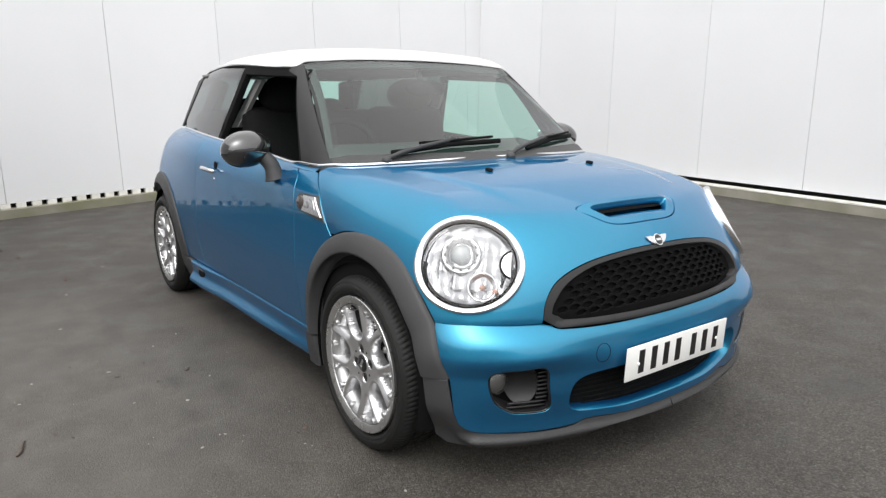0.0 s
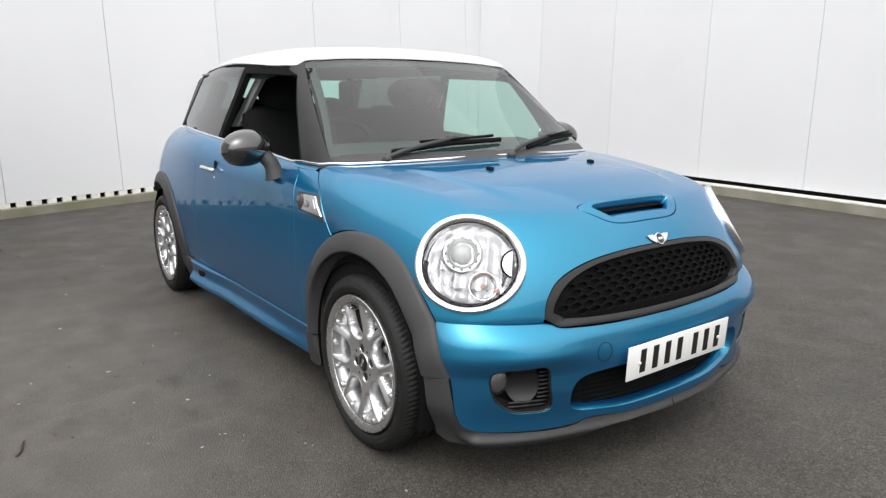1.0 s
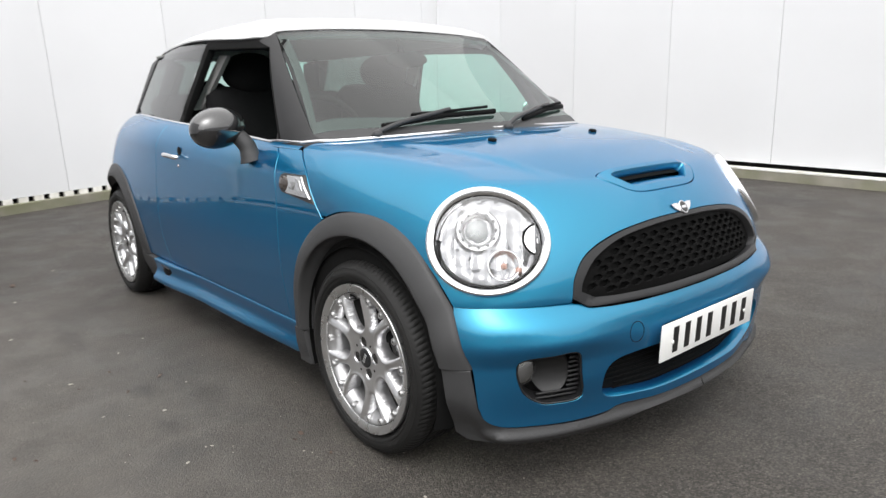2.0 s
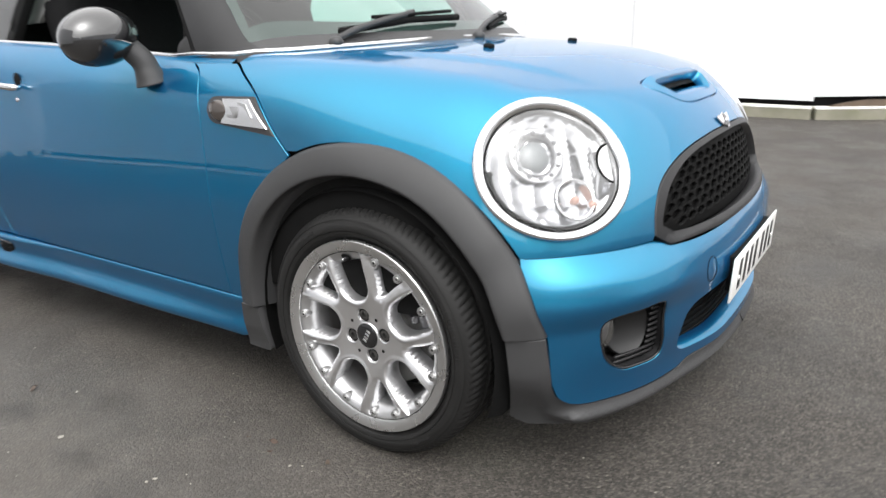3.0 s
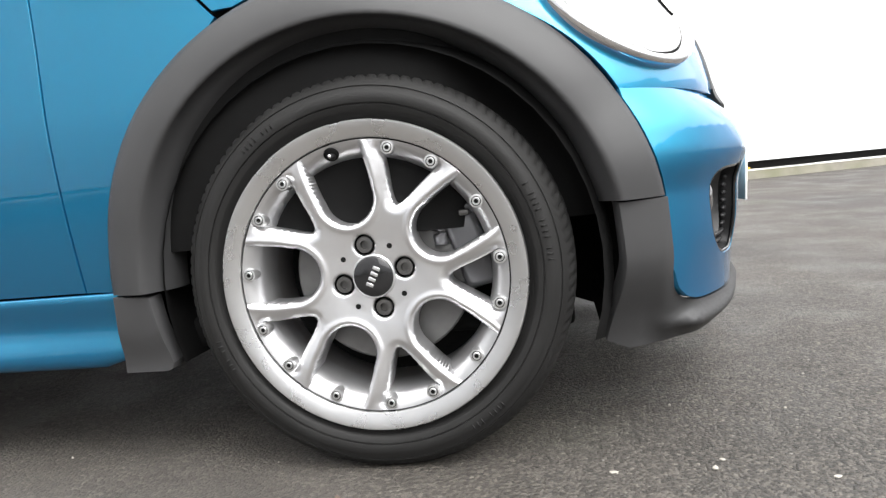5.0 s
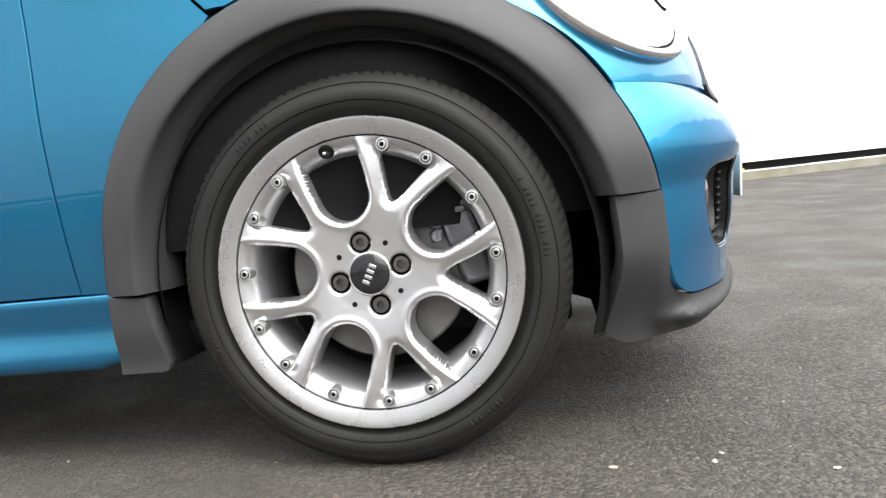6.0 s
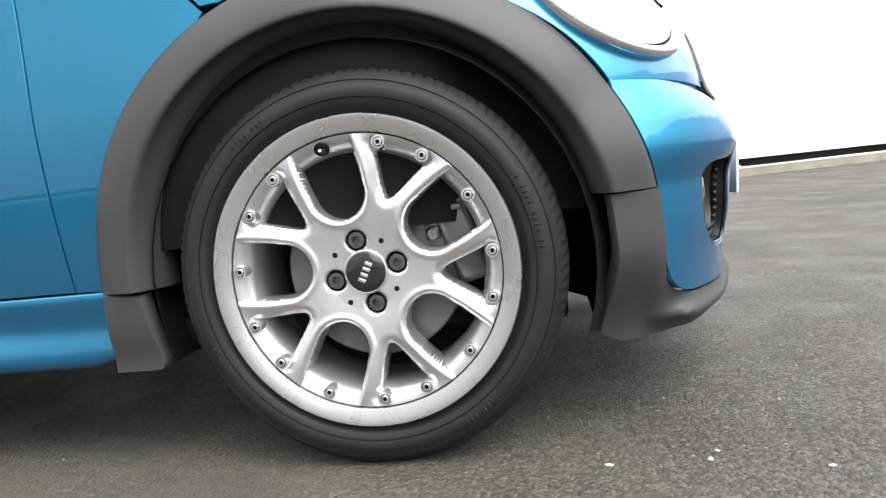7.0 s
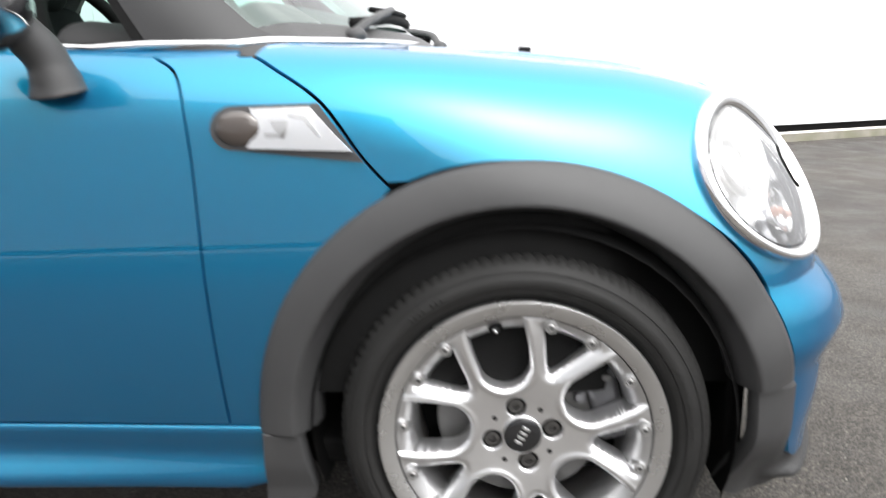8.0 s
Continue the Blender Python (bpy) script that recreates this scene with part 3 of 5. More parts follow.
seam_line = curve([(0.383, -0.757, 0.5425), (0.45, -0.70, 0.5415), (0.53, -0.57, 0.5395), (0.56, -0.485, 0.5385)], 8)
seam_r = at_level(f_body, seam_line - [0, 0, 0.0035])
grille_r = curve([(0.55, -0.485, 0.541), (0.552, -0.475, 0.60), (0.556, -0.43, 0.655), (0.562, -0.32, 0.693), (0.57, -0.16, 0.711), (0.573, 0, 0.714)], 8)
shut_b = cast(f_body, shut_r * [1, 0, 1], np.tile([0, -1.0, 0], (len(shut_r), 1)))
cowl_b = cast(f_body, cowl_r * [1, 1, 0] + [0, 0, 0.5], np.tile([0, 0, 1.0], (len(cowl_r), 1)), 0.8)
right = np.vstack([cowl_b[::-1][:-1], shut_b[:-1], arch_r[1:-1], seam_r[:-1], grille_r])
bonnet_line = np.vstack([right, mirrored(right)[::-1][1:-1]])


def rounded(cx, hw_back, hw_front, x0, x1, r=0.45, n=56):
    """A rounded trapezium lying on the bonnet, wider at the back."""
    out = []
    for k in np.linspace(0, 2 * np.pi, n, endpoint=False):
        c, q = math.cos(k), math.sin(k)
        u, v = math.copysign(abs(c) ** r, c), math.copysign(abs(q) ** r, q)
        x = (x0 + x1) / 2 + v * (x1 - x0) / 2
        w = hw_back + (hw_front - hw_back) * (x - x0) / (x1 - x0)
        out.append((x, u * w, 0.80))
    return np.array(out)


SCOOP_EDGE, SCOOP_MOUTH = rounded(0, 0.245, 0.165, 0.372, 0.548), rounded(0, 0.185, 0.135, 0.400, 0.500, 0.3)
panel("bonnet", f_body, NOSE, bonnet_line, PAINT, car, "metallic blue clamshell bonnet", holes=[hl_ring(0.150, 0.142), mirrored(hl_ring(0.150, 0.142)), SCOOP_EDGE], step=0.018)

# front bumper
FRONT = Round((0.0, 0, 0.38), (1, 0, 0.0))
ring = arch_ring(0, ARCH + 0.003, 33, 11, 10) * [1, 0, 1]


def out_to(f, pts):
    """Moves points straight out to the right flank of a shape."""
    p = np.asarray(pts, float)
    return cast(f, p * [1, 0, 1], np.tile([0, -1.0, 0], (len(p), 1)))


edge_r = out_to(f_bumper, np.vstack([ring, [(0.444, -0.735, 0.30), (0.446, -0.730, 0.27)]]))
low_r = curve([*out_to(f_bumper, [(0.448, 0, 0.265), (0.458, 0, 0.234), (0.486, 0, 0.213)]), (0.54, -0.61, 0.206), (0.59, -0.49, 0.200), (0.617, -0.405, 0.202), (0.632, -0.360, 0.213), (0.650, -0.27, 0.211), (0.66, 0, 0.206)], 6)
top_r = at_level(f_bumper, np.vstack([np.vstack([out_to(f_bumper, seam_line[:8]), seam_line[8:-3]]) + [0, 0, 0.0012], curve([(0.575, -0.475, 0.530), (0.60, -0.455, 0.520), (0.63, -0.30, 0.512), (0.65, 0, 0.508)], 6)]))
right = np.vstack([top_r[::-1], edge_r[1:], low_r])
bumper_line = np.vstack([right, mirrored(right)[::-1][1:-1]])


def fog_line(s):
    return curve([(0.53, s * 0.665, 0.40), (0.58, s * 0.58, 0.413), (0.60, s * 0.515, 0.411), (0.60, s * 0.50, 0.35), (0.595, s * 0.493, 0.275), (0.57, s * 0.56, 0.268), (0.55, s * 0.61, 0.277), (0.53, s * 0.655, 0.32)], 5, True)


intake_line = np.vstack([q := curve([(0.66, 0, 0.375), (0.65, -0.30, 0.375), (0.63, -0.405, 0.357), (0.62, -0.428, 0.300), (0.62, -0.405, 0.255), (0.64, -0.30, 0.243), (0.65, 0, 0.240)], 5), mirrored(q)[::-1][1:-1]])
panel("front_bumper", f_bumper, FRONT, bumper_line, PAINT, car, "metallic blue front bumper", holes=[fog_line(-1), fog_line(1), intake_line], step=0.012, thick=0.045)

# lower lip and corner flaps of the bumper
def f_lip(p):
    """The lip swells below the painted bumper and rolls under at its foot."""
    x, z = p[:, 0], p[:, 2]
    fore = step01(0.40, 0.50, x)
    swell = -0.002 + 0.007 * step01(0.47, 0.43, x) + 0.008 * step01(0.50, 0.40, x) * step01(0.20, 0.32, z) + 0.012 * fore * np.exp(-((z - 0.178) / 0.017) ** 2)
    tuck = 0.024 * step01(0.185, 0.130, z) * fore + 0.060 * step01(0.30, 0.13, z) * (1 - fore)
    return f_bumper(p) - swell + tuck


low_edge = curve([(0.372, -0.70, 0.146), (0.42, -0.70, 0.146), (0.50, -0.66, 0.152), (0.57, -0.50, 0.149), (0.605, -0.40, 0.147), (0.625, -0.355, 0.153), (0.636, -0.325, 0.172), (0.648, -0.27, 0.182), (0.655, -0.14, 0.183), (0.66, 0, 0.177)], 6)
flap = out_to(f_bumper, curve([(0.447, -0.737, 0.300), (0.440, -0.740, 0.3812)], 4))
back_edge = out_to(f_bumper, curve([(0.364, -0.785, 0.3800), (0.368, -0.775, 0.333), (0.371, -0.76, 0.274), (0.369, -0.74, 0.21), (0.366, -0.71, 0.165)], 4))
right = at_level(f_lip, np.vstack([at_level(f_bumper, low_r)[::-1], flap, back_edge, low_edge]))
panel("bumper_lip", f_lip, FRONT, np.vstack([right, mirrored(right)[::-1][1:-1]]), PLASTIC, car, "black plastic bumper lip", step=0.008, thick=0.03, gap=0.0008)


q = cast(f_lip, np.tile([0.0, 0.010, 0.0], (6, 1)) + np.outer(np.linspace(0.180, 0.203, 6), [0, 0, 1.0]), np.tile([1.0, 0, 0], (6, 1)))
part("lip_seam", tube(q, 0.0016, 6), MATT, car)


def f_foot(p):
    """Tucks in slightly towards the ground."""
    return f_lower(p) + 0.012 * step01(0.25, 0.17, p[:, 2])


def flank(s):
    way = Across(s)
    name = "right" if s < 0 else "left"
    a0 = on_flank(arch_ring(0, ARCH, 115.5, 180, 22), s)
    wing = np.vstack([on_flank(shut_r, s), a0[1:], on_flank([(-0.428, 0.30)], s), on_flank([(-0.492, 0.303)], s),
                      on_flank(curve([(-0.492, 0.303), (-0.498, 0.563), (-0.503, 0.777), (-0.522, 0.878), (-0.57, 0.914)], 6), s)[1:]])
    panel("wing_panel", f_body, way, wing, PAINT, car)
    door_front = on_flank(curve([(-0.57, 0.914), (-0.522, 0.878), (-0.503, 0.777), (-0.498, 0.563), (-0.492, 0.303)], 6), s)
    door = np.vstack([door_front, on_flank(curve([(-1.70, 0.305), (-1.74, 0.45), (-1.74, 0.65), (-1.72, 0.80), (-1.70, 0.975)], 5), s),
                      on_flank([(-1.3, 0.957), (-0.95, 0.938)], s)])
    d = panel("door", f_body, way, door, PAINT, car, "closed metallic blue door with open window")
    a1 = on_flank(arch_ring(-2.467, ARCH, 0, 178, 34), s)
    quarter = np.vstack([on_flank(curve([(-1.70, 0.975), (-1.72, 0.80), (-1.74, 0.65), (-1.74, 0.45), (-1.70, 0.305)], 5), s),
                         on_flank([(-2.02, 0.305)], s), a1, on_flank([(-2.93, 0.32), (-2.965, 0.5), (-2.95, 0.7), (-2.88, 0.85), (-2.72, 0.97), (-2.5, 1.012)], s)])
    panel("quarter_panel", f_body, way, quarter, PAINT, car)
    # wheel arch cladding
    for cx, cut in ((0.0, True), (-2.467, False)):
        n, prof = 48, ((ARCH + 0.004, -0.004), (ARCH + 0.002, 0.006), (ARCH - 0.006, 0.011), (ARCH - 0.030, 0.019), (ARCH - 0.056, 0.024), (ARCH - 0.061, 0.0235), (ARCH - 0.065, 0.021), (0.374, 0.013), (0.363, -0.004), (0.354, -0.022), (0.349, -0.045), (0.352, -0.07))
        rows = []
        for r, o in prof:
            a = np.radians(np.linspace(math.degrees(math.asin(0.0825 / r)) if cut else 0, 180, n))
            r = r + (0.016 * np.sin(a) ** 2 if r < 0.38 else 0.0)
            x, z = cx + r * squeeze(a) * np.cos(a), 0.30 + r * np.sin(a)
            p = cast(f_lower, np.stack([x, np.zeros(n), z], 1), np.tile([0, s, 0.0], (n, 1)))
            p[:, 1] = np.sign(s) * (np.abs(p[:, 1]) + o)
            rows.append(p)
        v = np.vstack(rows)
        m = len(prof)
        fs = [(i * n + j, i * n + j + 1, (i + 1) * n + j + 1, (i + 1) * n + j) for i in range(m - 1) for j in range(n - 1)]
        if s > 0:
            fs = [f[::-1] for f in fs]
        part("arch_cladding", (v.tolist(), [], fs), PLASTIC, car, "black plastic wheel arch cladding")
        # lower end of the cladding, behind the front wheel or ahead of the rear one
        if cx == 0:
            sk = [(-0.430, 0.2985), (-0.366, 0.294), (-0.362, 0.262), (-0.357, 0.230), (-0.351, 0.200), (-0.349, 0.182), (-0.352, 0.172), (-0.361, 0.167), (-0.437, 0.167), (-0.434, 0.205)]
        else:
            sk = [(-2.13, 0.297), (-1.905, 0.299), (-1.895, 0.25), (-1.91, 0.18), (-1.93, 0.17), (-2.13, 0.172)]
        panel("arch_foot", f_foot, way, on_flank(sk, s), PLASTIC, car, out=0.015, thick=0.035, gap=0.0008)
        # liner
        n, prof = 30, ((0.345, 0.79), (0.362, 0.75), (0.362, 0.48), (0.05, 0.48))
        a = np.radians(np.linspace(-20, 200, n))
        v = [(cx + r * c, s * w, 0.30 + r * q) for r, w in prof for c, q in zip(np.cos(a), np.sin(a))]
        part("wheel_well", (v, [], [(i * n + j, i * n + j + 1, (i + 1) * n + j + 1, (i + 1) * n + j) for i in range(3) for j in range(n - 1)]), MATT, car)
    # black box added behind the front flap so the gap there stays dark
    part("flap_gap_block", box((0.030, 0.25, 0.21), (0.366, s * 0.590, 0.305), 0.006), MATT, car)
    # side skirt
    prof = [(0.3015, -0.012), (0.3015, 0.001), (0.298, 0.004), (0.288, 0.005), (0.27, 0.003), (0.25, 0.003), (0.236, 0.007), (0.223, 0.016), (0.213, 0.024), (0.203, 0.029), (0.192, 0.029), (0.182, 0.023), (0.175, 0.006), (0.172, -0.04), (0.18, -0.1)]
    xs = np.linspace(-0.432, -1.90, 30)
    rows = []
    for z, o in prof:
        p = cast(f_body, np.stack([xs, np.zeros(30), np.full(30, max(z, 0.24))], 1), np.tile([0, s, 0.0], (30, 1)))
        flare = 0.022 * step01(-1.30, -1.78, xs) if 0.18 < z < 0.30 else 0.0
        bulge = 0.35 + 0.65 * step01(-0.43, -1.0, xs) if z < 0.26 else 1.0
        p[:, 1] = s * (np.abs(p[:, 1]) + o * (bulge if o > 0 else 1.0) + flare)
        p[:, 2] = z + 0.35 * max(0.0, 0.215 - z) * step01(-0.49, -0.432, xs)
        rows.append(p)
    fs = [(i * 30 + j, i * 30 + j + 1, (i + 1) * 30 + j + 1, (i + 1) * 30 + j) for i in range(len(prof) - 1) for j in range(29)]
    part("side_skirt", (np.vstack(rows).tolist(), [], fs if s < 0 else [f[::-1] for f in fs]), PAINT, car)
    return d


doors = {s: flank(s) for s in (-1, 1)}

# tail
TAIL = Round((-2.2, 0, 0.6), (-1, 0, 0))
tl = curve([(-2.92, 0, 0.975), (-2.88, -0.35, 0.975), (-2.76, -0.56, 0.975), (-2.60, -0.67, 0.980), (-2.5, -0.70, 0.975), (-2.80, -0.62, 0.93), (-2.9, -0.66, 0.8), (-2.93, -0.68, 0.6), (-2.9, -0.70, 0.30), (-2.9, -0.3, 0.25), (-2.98, 0, 0.25)], 5)
panel("tailgate_and_bumper", f_body, TAIL, np.vstack([tl, mirrored(tl)[::-1][1:-1]]), PAINT, car, step=0.05)

# matt black sheet added under the skins; it puts shade into the gaps
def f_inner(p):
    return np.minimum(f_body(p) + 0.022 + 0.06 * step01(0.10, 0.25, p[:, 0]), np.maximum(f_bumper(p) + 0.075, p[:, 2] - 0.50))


def shade_sheet():
    n, xs = 40, np.concatenate([np.linspace(-2.9, -2.0, 8), np.linspace(-1.9, -0.45, 8), np.linspace(-0.4, 0.60, 18)])
    v, fs = [], []
    for x in xs:
        th = np.linspace(0, math.pi, n)
        o = np.tile([x, 0, 0.36], (n, 1))
        p = cast(f_inner, o, np.stack([np.zeros(n), np.cos(th), np.sin(th)], 1))
        if x < -0.38:
            p[:, 2] = np.minimum(p[:, 2], 0.60)
        v += p.tolist()
    for i in range(len(xs) - 1):
        fs += [(i * n + j, i * n + j + 1, (i + 1) * n + j + 1, (i + 1) * n + j) for j in range(n - 1)]
    return v, [], fs


# ---- cabin ----
ROOFWAY = Round((-1.4, 0, 0.95), (0, 0, 1.0))
roof_r = curve([(-0.845, 0, 1.365), (-0.855, -0.35, 1.352), (-0.88, -0.53, 1.325), (-0.95, -0.595, 1.308), (-1.6, -0.588, 1.348), (-2.2, -0.555, 1.368), (-2.45, -0.495, 1.366), (-2.56, -0.30, 1.362), (-2.60, 0, 1.362)], 8)
panel("roof", f_cabin, ROOFWAY, np.vstack([roof_r, mirrored(roof_r)[::-1][1:-1]]), WHITE, car, "white roof panel", step=0.04, out=0.009, gap=0, thick=0.05)
q = cast(f_cabin, *ROOFWAY.rays(ROOFWAY.flat(np.vstack([roof_r, mirrored(roof_r)[::-1][1:]]))))
part("roof_seal", tube(q + grad(f_cabin, q) * 0.001 - [0, 0, 0.007], 0.0065, 8), MATT, car, "black seal under the roof edge")
SCREENWAY = Round((-1.3, 0, 0.9), (1, 0, 0.75))
ws_r = curve([(-0.84, 0, 1.355), (-0.86, -0.40, 1.338), (-0.885, -0.54, 1.305)], 5)
ws_b = curve([(-0.47, -0.655, 0.95), (-0.37, -0.60, 0.96), (-0.26, -0.35, 0.958), (-0.20, 0, 0.955)], 6)
right = np.vstack([ws_r, ws_b])
panel("windscreen", f_cabin, SCREENWAY, np.vstack([right, mirrored(right)[::-1][1:-1]]), GLASS, car, "clear green-tinted windscreen", step=0.025, thick=0.004).visible_shadow = False

shade_r = np.vstack([curve([(-0.818, 0, 1.337), (-0.838, -0.38, 1.320), (-0.858, -0.515, 1.288)], 5), curve([(-0.49, -0.632, 0.975), (-0.42, -0.575, 0.996), (-0.30, -0.33, 0.990), (-0.255, 0, 0.986)], 6)])
panel("screen_border", lambda p: f_cabin(p) + 0.009, SCREENWAY, np.vstack([right, mirrored(right)[::-1][1:-1]]), POD, car, "black border of the windscreen", holes=[np.vstack([shade_r, mirrored(shade_r)[::-1][1:-1]])], step=0.02, thick=0.0, gap=-0.008)


def cabin_side(s):
    way = Across(s)
    panel("a_pillar", f_cabin, Round((-1.3, 0, 0.9), (0.6, s, 0.3)), np.array([(-0.880, s * 0.54, 1.300), (-0.91, s * 0.60, 1.296), (-0.825, s * 0.61, 1.280), (-0.59, s * 0.70, 0.93), (-0.44, s * 0.69, 0.915), (-0.40, s * 0.655, 0.925), (-0.47, s * 0.65, 0.95)]), POD, car, "satin black windscreen pillar", step=0.014, out=0.005, gap=-0.004, thick=0.012)
    # frame of the door window
    outer = on_flank([(-0.57, 0.922), (-0.81, 1.30), (-1.445, 1.334), (-1.655, 0.975)], s)
    hole = on_flank([(-0.61, 0.932), (-0.838, 1.272), (-1.415, 1.300), (-1.60, 0.985)], s)
    panel("window_frame", f_cabin, way, outer, MATT, car, holes=[hole], step=0.04, out=0.003, thick=0.03, gap=0)
    if s > 0:
        panel("door_glass", lambda p: f_cabin(p) + 0.012, way, hole, GLASS, car, "closed green-tinted door window", step=0.05, thick=0.004, gap=-0.01).visible_shadow = False
    q = on_flank([(-1.635, 0.977), (-1.425, 1.326), (-2.30, 1.362), (-2.56, 1.03), (-2.4, 1.015)], s)
    panel("quarter_window", f_cabin, way, q, DARKGLASS, car, "dark-tinted rear quarter window", step=0.04, thick=0.004, gap=0)
    return


for s in (-1, 1):
    cabin_side(s)
for s in (-1, 1):
    post = np.array([(-2.32, s * 0.55, 1.362), (-2.48, s * 0.49, 1.356), (-2.78, s * 0.55, 1.015), (-2.60, s * 0.62, 1.015)])
    panel("rear_pillar", f_cabin, Round((-1.5, 0, 1.0), (-1, s * 0.7, 0.1)), post, POD, car, "black rear pillar", step=0.03, out=0.004, gap=0, thick=0.01)
back = curve([(-2.60, 0, 1.345), (-2.56, -0.30, 1.345), (-2.46, -0.49, 1.342), (-2.75, -0.55, 1.03), (-2.87, -0.3, 1.0), (-2.9, 0, 1.0)], 6)
panel("rear_window", f_cabin, Round((-1.4, 0, 0.9), (-1, 0, 0.2)), np.vstack([back, mirrored(back)[::-1][1:-1]]), GLASS, car, "green-tinted rear window", step=0.05, thick=0.004).visible_shadow = False

# painted shoulder under the side windows, and the bright trim on it
waist = spl((-2.62, 1.012), (-2.3, 1.003), (-1.7, 0.975), (-1.3, 0.957), (-0.95, 0.938), (-0.60, 0.917), (-0.43, 0.912))
for s in (-1, 1):
    xs = np.linspace(-2.44, -0.44, 42)
    zs = waist(xs)
    p0 = cast(f_body, np.stack([xs, 0 * xs, zs - 0.003], 1), np.tile([0, s, 0.0], (42, 1)))
    p1 = cast(f_cabin, np.stack([xs, 0 * xs, zs + 0.010], 1), np.tile([0, s, 0.0], (42, 1)))
    p0[:, 1] -= s * 0.003
    p1[:, 1] -= s * 0.012
    mid = p0 * 0.55 + p1 * 0.45 + [0, 0, 0.005]
    v = np.vstack([p0, mid, p1])
    fs = [(i * 42 + j, i * 42 + j + 1, (i + 1) * 42 + j + 1, (i + 1) * 42 + j) for i in range(2) for j in range(41)]
    part("shoulder", (v.tolist(), [], fs if s > 0 else [f[::-1] for f in fs]), PAINT, car)
az = np.radians(np.linspace(106, 254, 60))
ray = np.stack([np.cos(az), np.sin(az), 0 * az], 1)
p0 = cast(f_body, np.tile([-2.2, 0, 0.972], (60, 1)), ray)
p1 = cast(f_cabin, np.tile([-2.2, 0, 0.985], (60, 1)), ray) - ray * 0.02
fs = [(j, j + 1, 60 + j + 1, 60 + j) for j in range(59)]
part("rear_deck", (np.vstack([p0 - ray * 0.003, p1]).tolist(), [], fs), PAINT, car)
back_x = np.linspace(-2.42, -0.68, 24)
side_r = cast(f_cabin, np.stack([back_x, 0 * back_x, waist(back_x) + 0.008], 1), np.tile([0, -1.0, 0.0], (24, 1))) + [0, -0.004, 0]
front_r = curve([(-0.60, -0.716, 0), (-0.50, -0.708, 0), (-0.425, -0.690, 0), (-0.328, -0.60, 0), (-0.235, -0.35, 0), (-0.193, 0, 0)], 7)
top_z = cast(f_body, front_r * [1, 1, 0] + [0, 0, 0.5], np.tile([0, 0, 1.0], (len(front_r), 1)), 0.8)
chrome_r = np.vstack([side_r, top_z + [0, 0, 0.003]])
line = np.vstack([chrome_r, mirrored(chrome_r)[::-1][1:]])
part("waist_trim", tube(line, 0.007, 8, 1.0), CHROME, car, "bright chrome waist trim")


# bonnet scoop
def f_scoop(p):
    x, ay = p[:, 0], np.abs(p[:, 1])
    hump = 0.013 * step01(0.37, 0.42, x) * step01(0.50, 0.425, x) * step01(0.235, 0.17, ay)
    return f_body(p) - hump


scoop = new("bonnet_scoop")
scoop.parent = car
panel("surround", f_scoop, NOSE, SCOOP_EDGE, PAINT, scoop, holes=[SCOOP_MOUTH], step=0.008, thick=0.03)


def f_scoop_floor(p):
    x, ay = p[:, 0], np.abs(p[:, 1])
    return f_scoop(p) + 0.006 + 0.055 * step01(0.505, 0.41, x)


panel("intake_floor", f_scoop_floor, NOSE, rounded(0, 0.195, 0.142, 0.394, 0.506, 0.3), PAINT, scoop, step=0.008, gap=0, thick=0)
panel("intake_grille", lambda p: f_scoop(p) + 0.034, NOSE, rounded(0, 0.184, 0.178, 0.394, 0.432, 0.3), MATT, scoop, "black mesh in the scoop", step=0.012, gap=0, thick=0)


def lay(f, way, p):
    """Puts points on a surface, with the normals there."""
    p = np.atleast_2d(np.asarray(p, float))
    q = cast(f, *way.rays(way.flat(p)))
    return q, grad(f, q)


# winged badge, as plain shapes
def frame_at(p, n, up=(0, 0, 1)):
    n = Vector(n).normalized()
    u = Vector(up).cross(n).normalized()
    v = n.cross(u)
    m = Matrix((u, v, n)).transposed().to_4x4()
    m.translation = Vector(p)
    return m


badge = new("bonnet_badge")
badge.parent = car
q, n = lay(f_body, NOSE, (0.574, 0, 0.728))
badge.matrix_local = frame_at(q[0] + n[0] * 0.002, n[0])


def slab(outline, depth, bevel=0.0):
    """A flat plate: an outline in the xy plane, thick along z."""
    bm = bmesh.new()
    f = bm.faces.new([bm.verts.new((x, y, 0)) for x, y in outline])
    r = bmesh.ops.extrude_face_region(bm, geom=[f])
    top = [v for v in r["geom"] if isinstance(v, bmesh.types.BMVert)]
    bmesh.ops.translate(bm, vec=(0, 0, depth), verts=top)
    bmesh.ops.recalc_face_normals(bm, faces=bm.faces[:])
    if bevel:
        bmesh.ops.bevel(bm, geom=bm.edges[:], offset=bevel, segments=2, affect="EDGES", profile=0.5)
    return bm


wing = [(0.0, 0.012), (0.03, 0.017), (0.052, 0.016), (0.046, 0.006), (0.036, -0.004), (0.022, -0.012), (0.0, -0.013), (-0.022, -0.012), (-0.036, -0.004), (-0.046, 0.006), (-0.052, 0.016), (-0.03, 0.017)]
part("wings", slab(wing, 0.003, 0.0008), CHROME, badge, "chrome wings", smooth=False)
disc = [(0.019 * math.cos(a), 0.021 * math.sin(a)) for a in np.linspace(0, 2 * np.pi, 32, endpoint=False)]
part("ring", slab(disc, 0.005, 0.001), CHROME, badge, smooth=False)
part("roundel", slab([(x * 0.82, y * 0.82) for x, y in disc], 0.0058), GLOSSBLACK, badge, smooth=False)
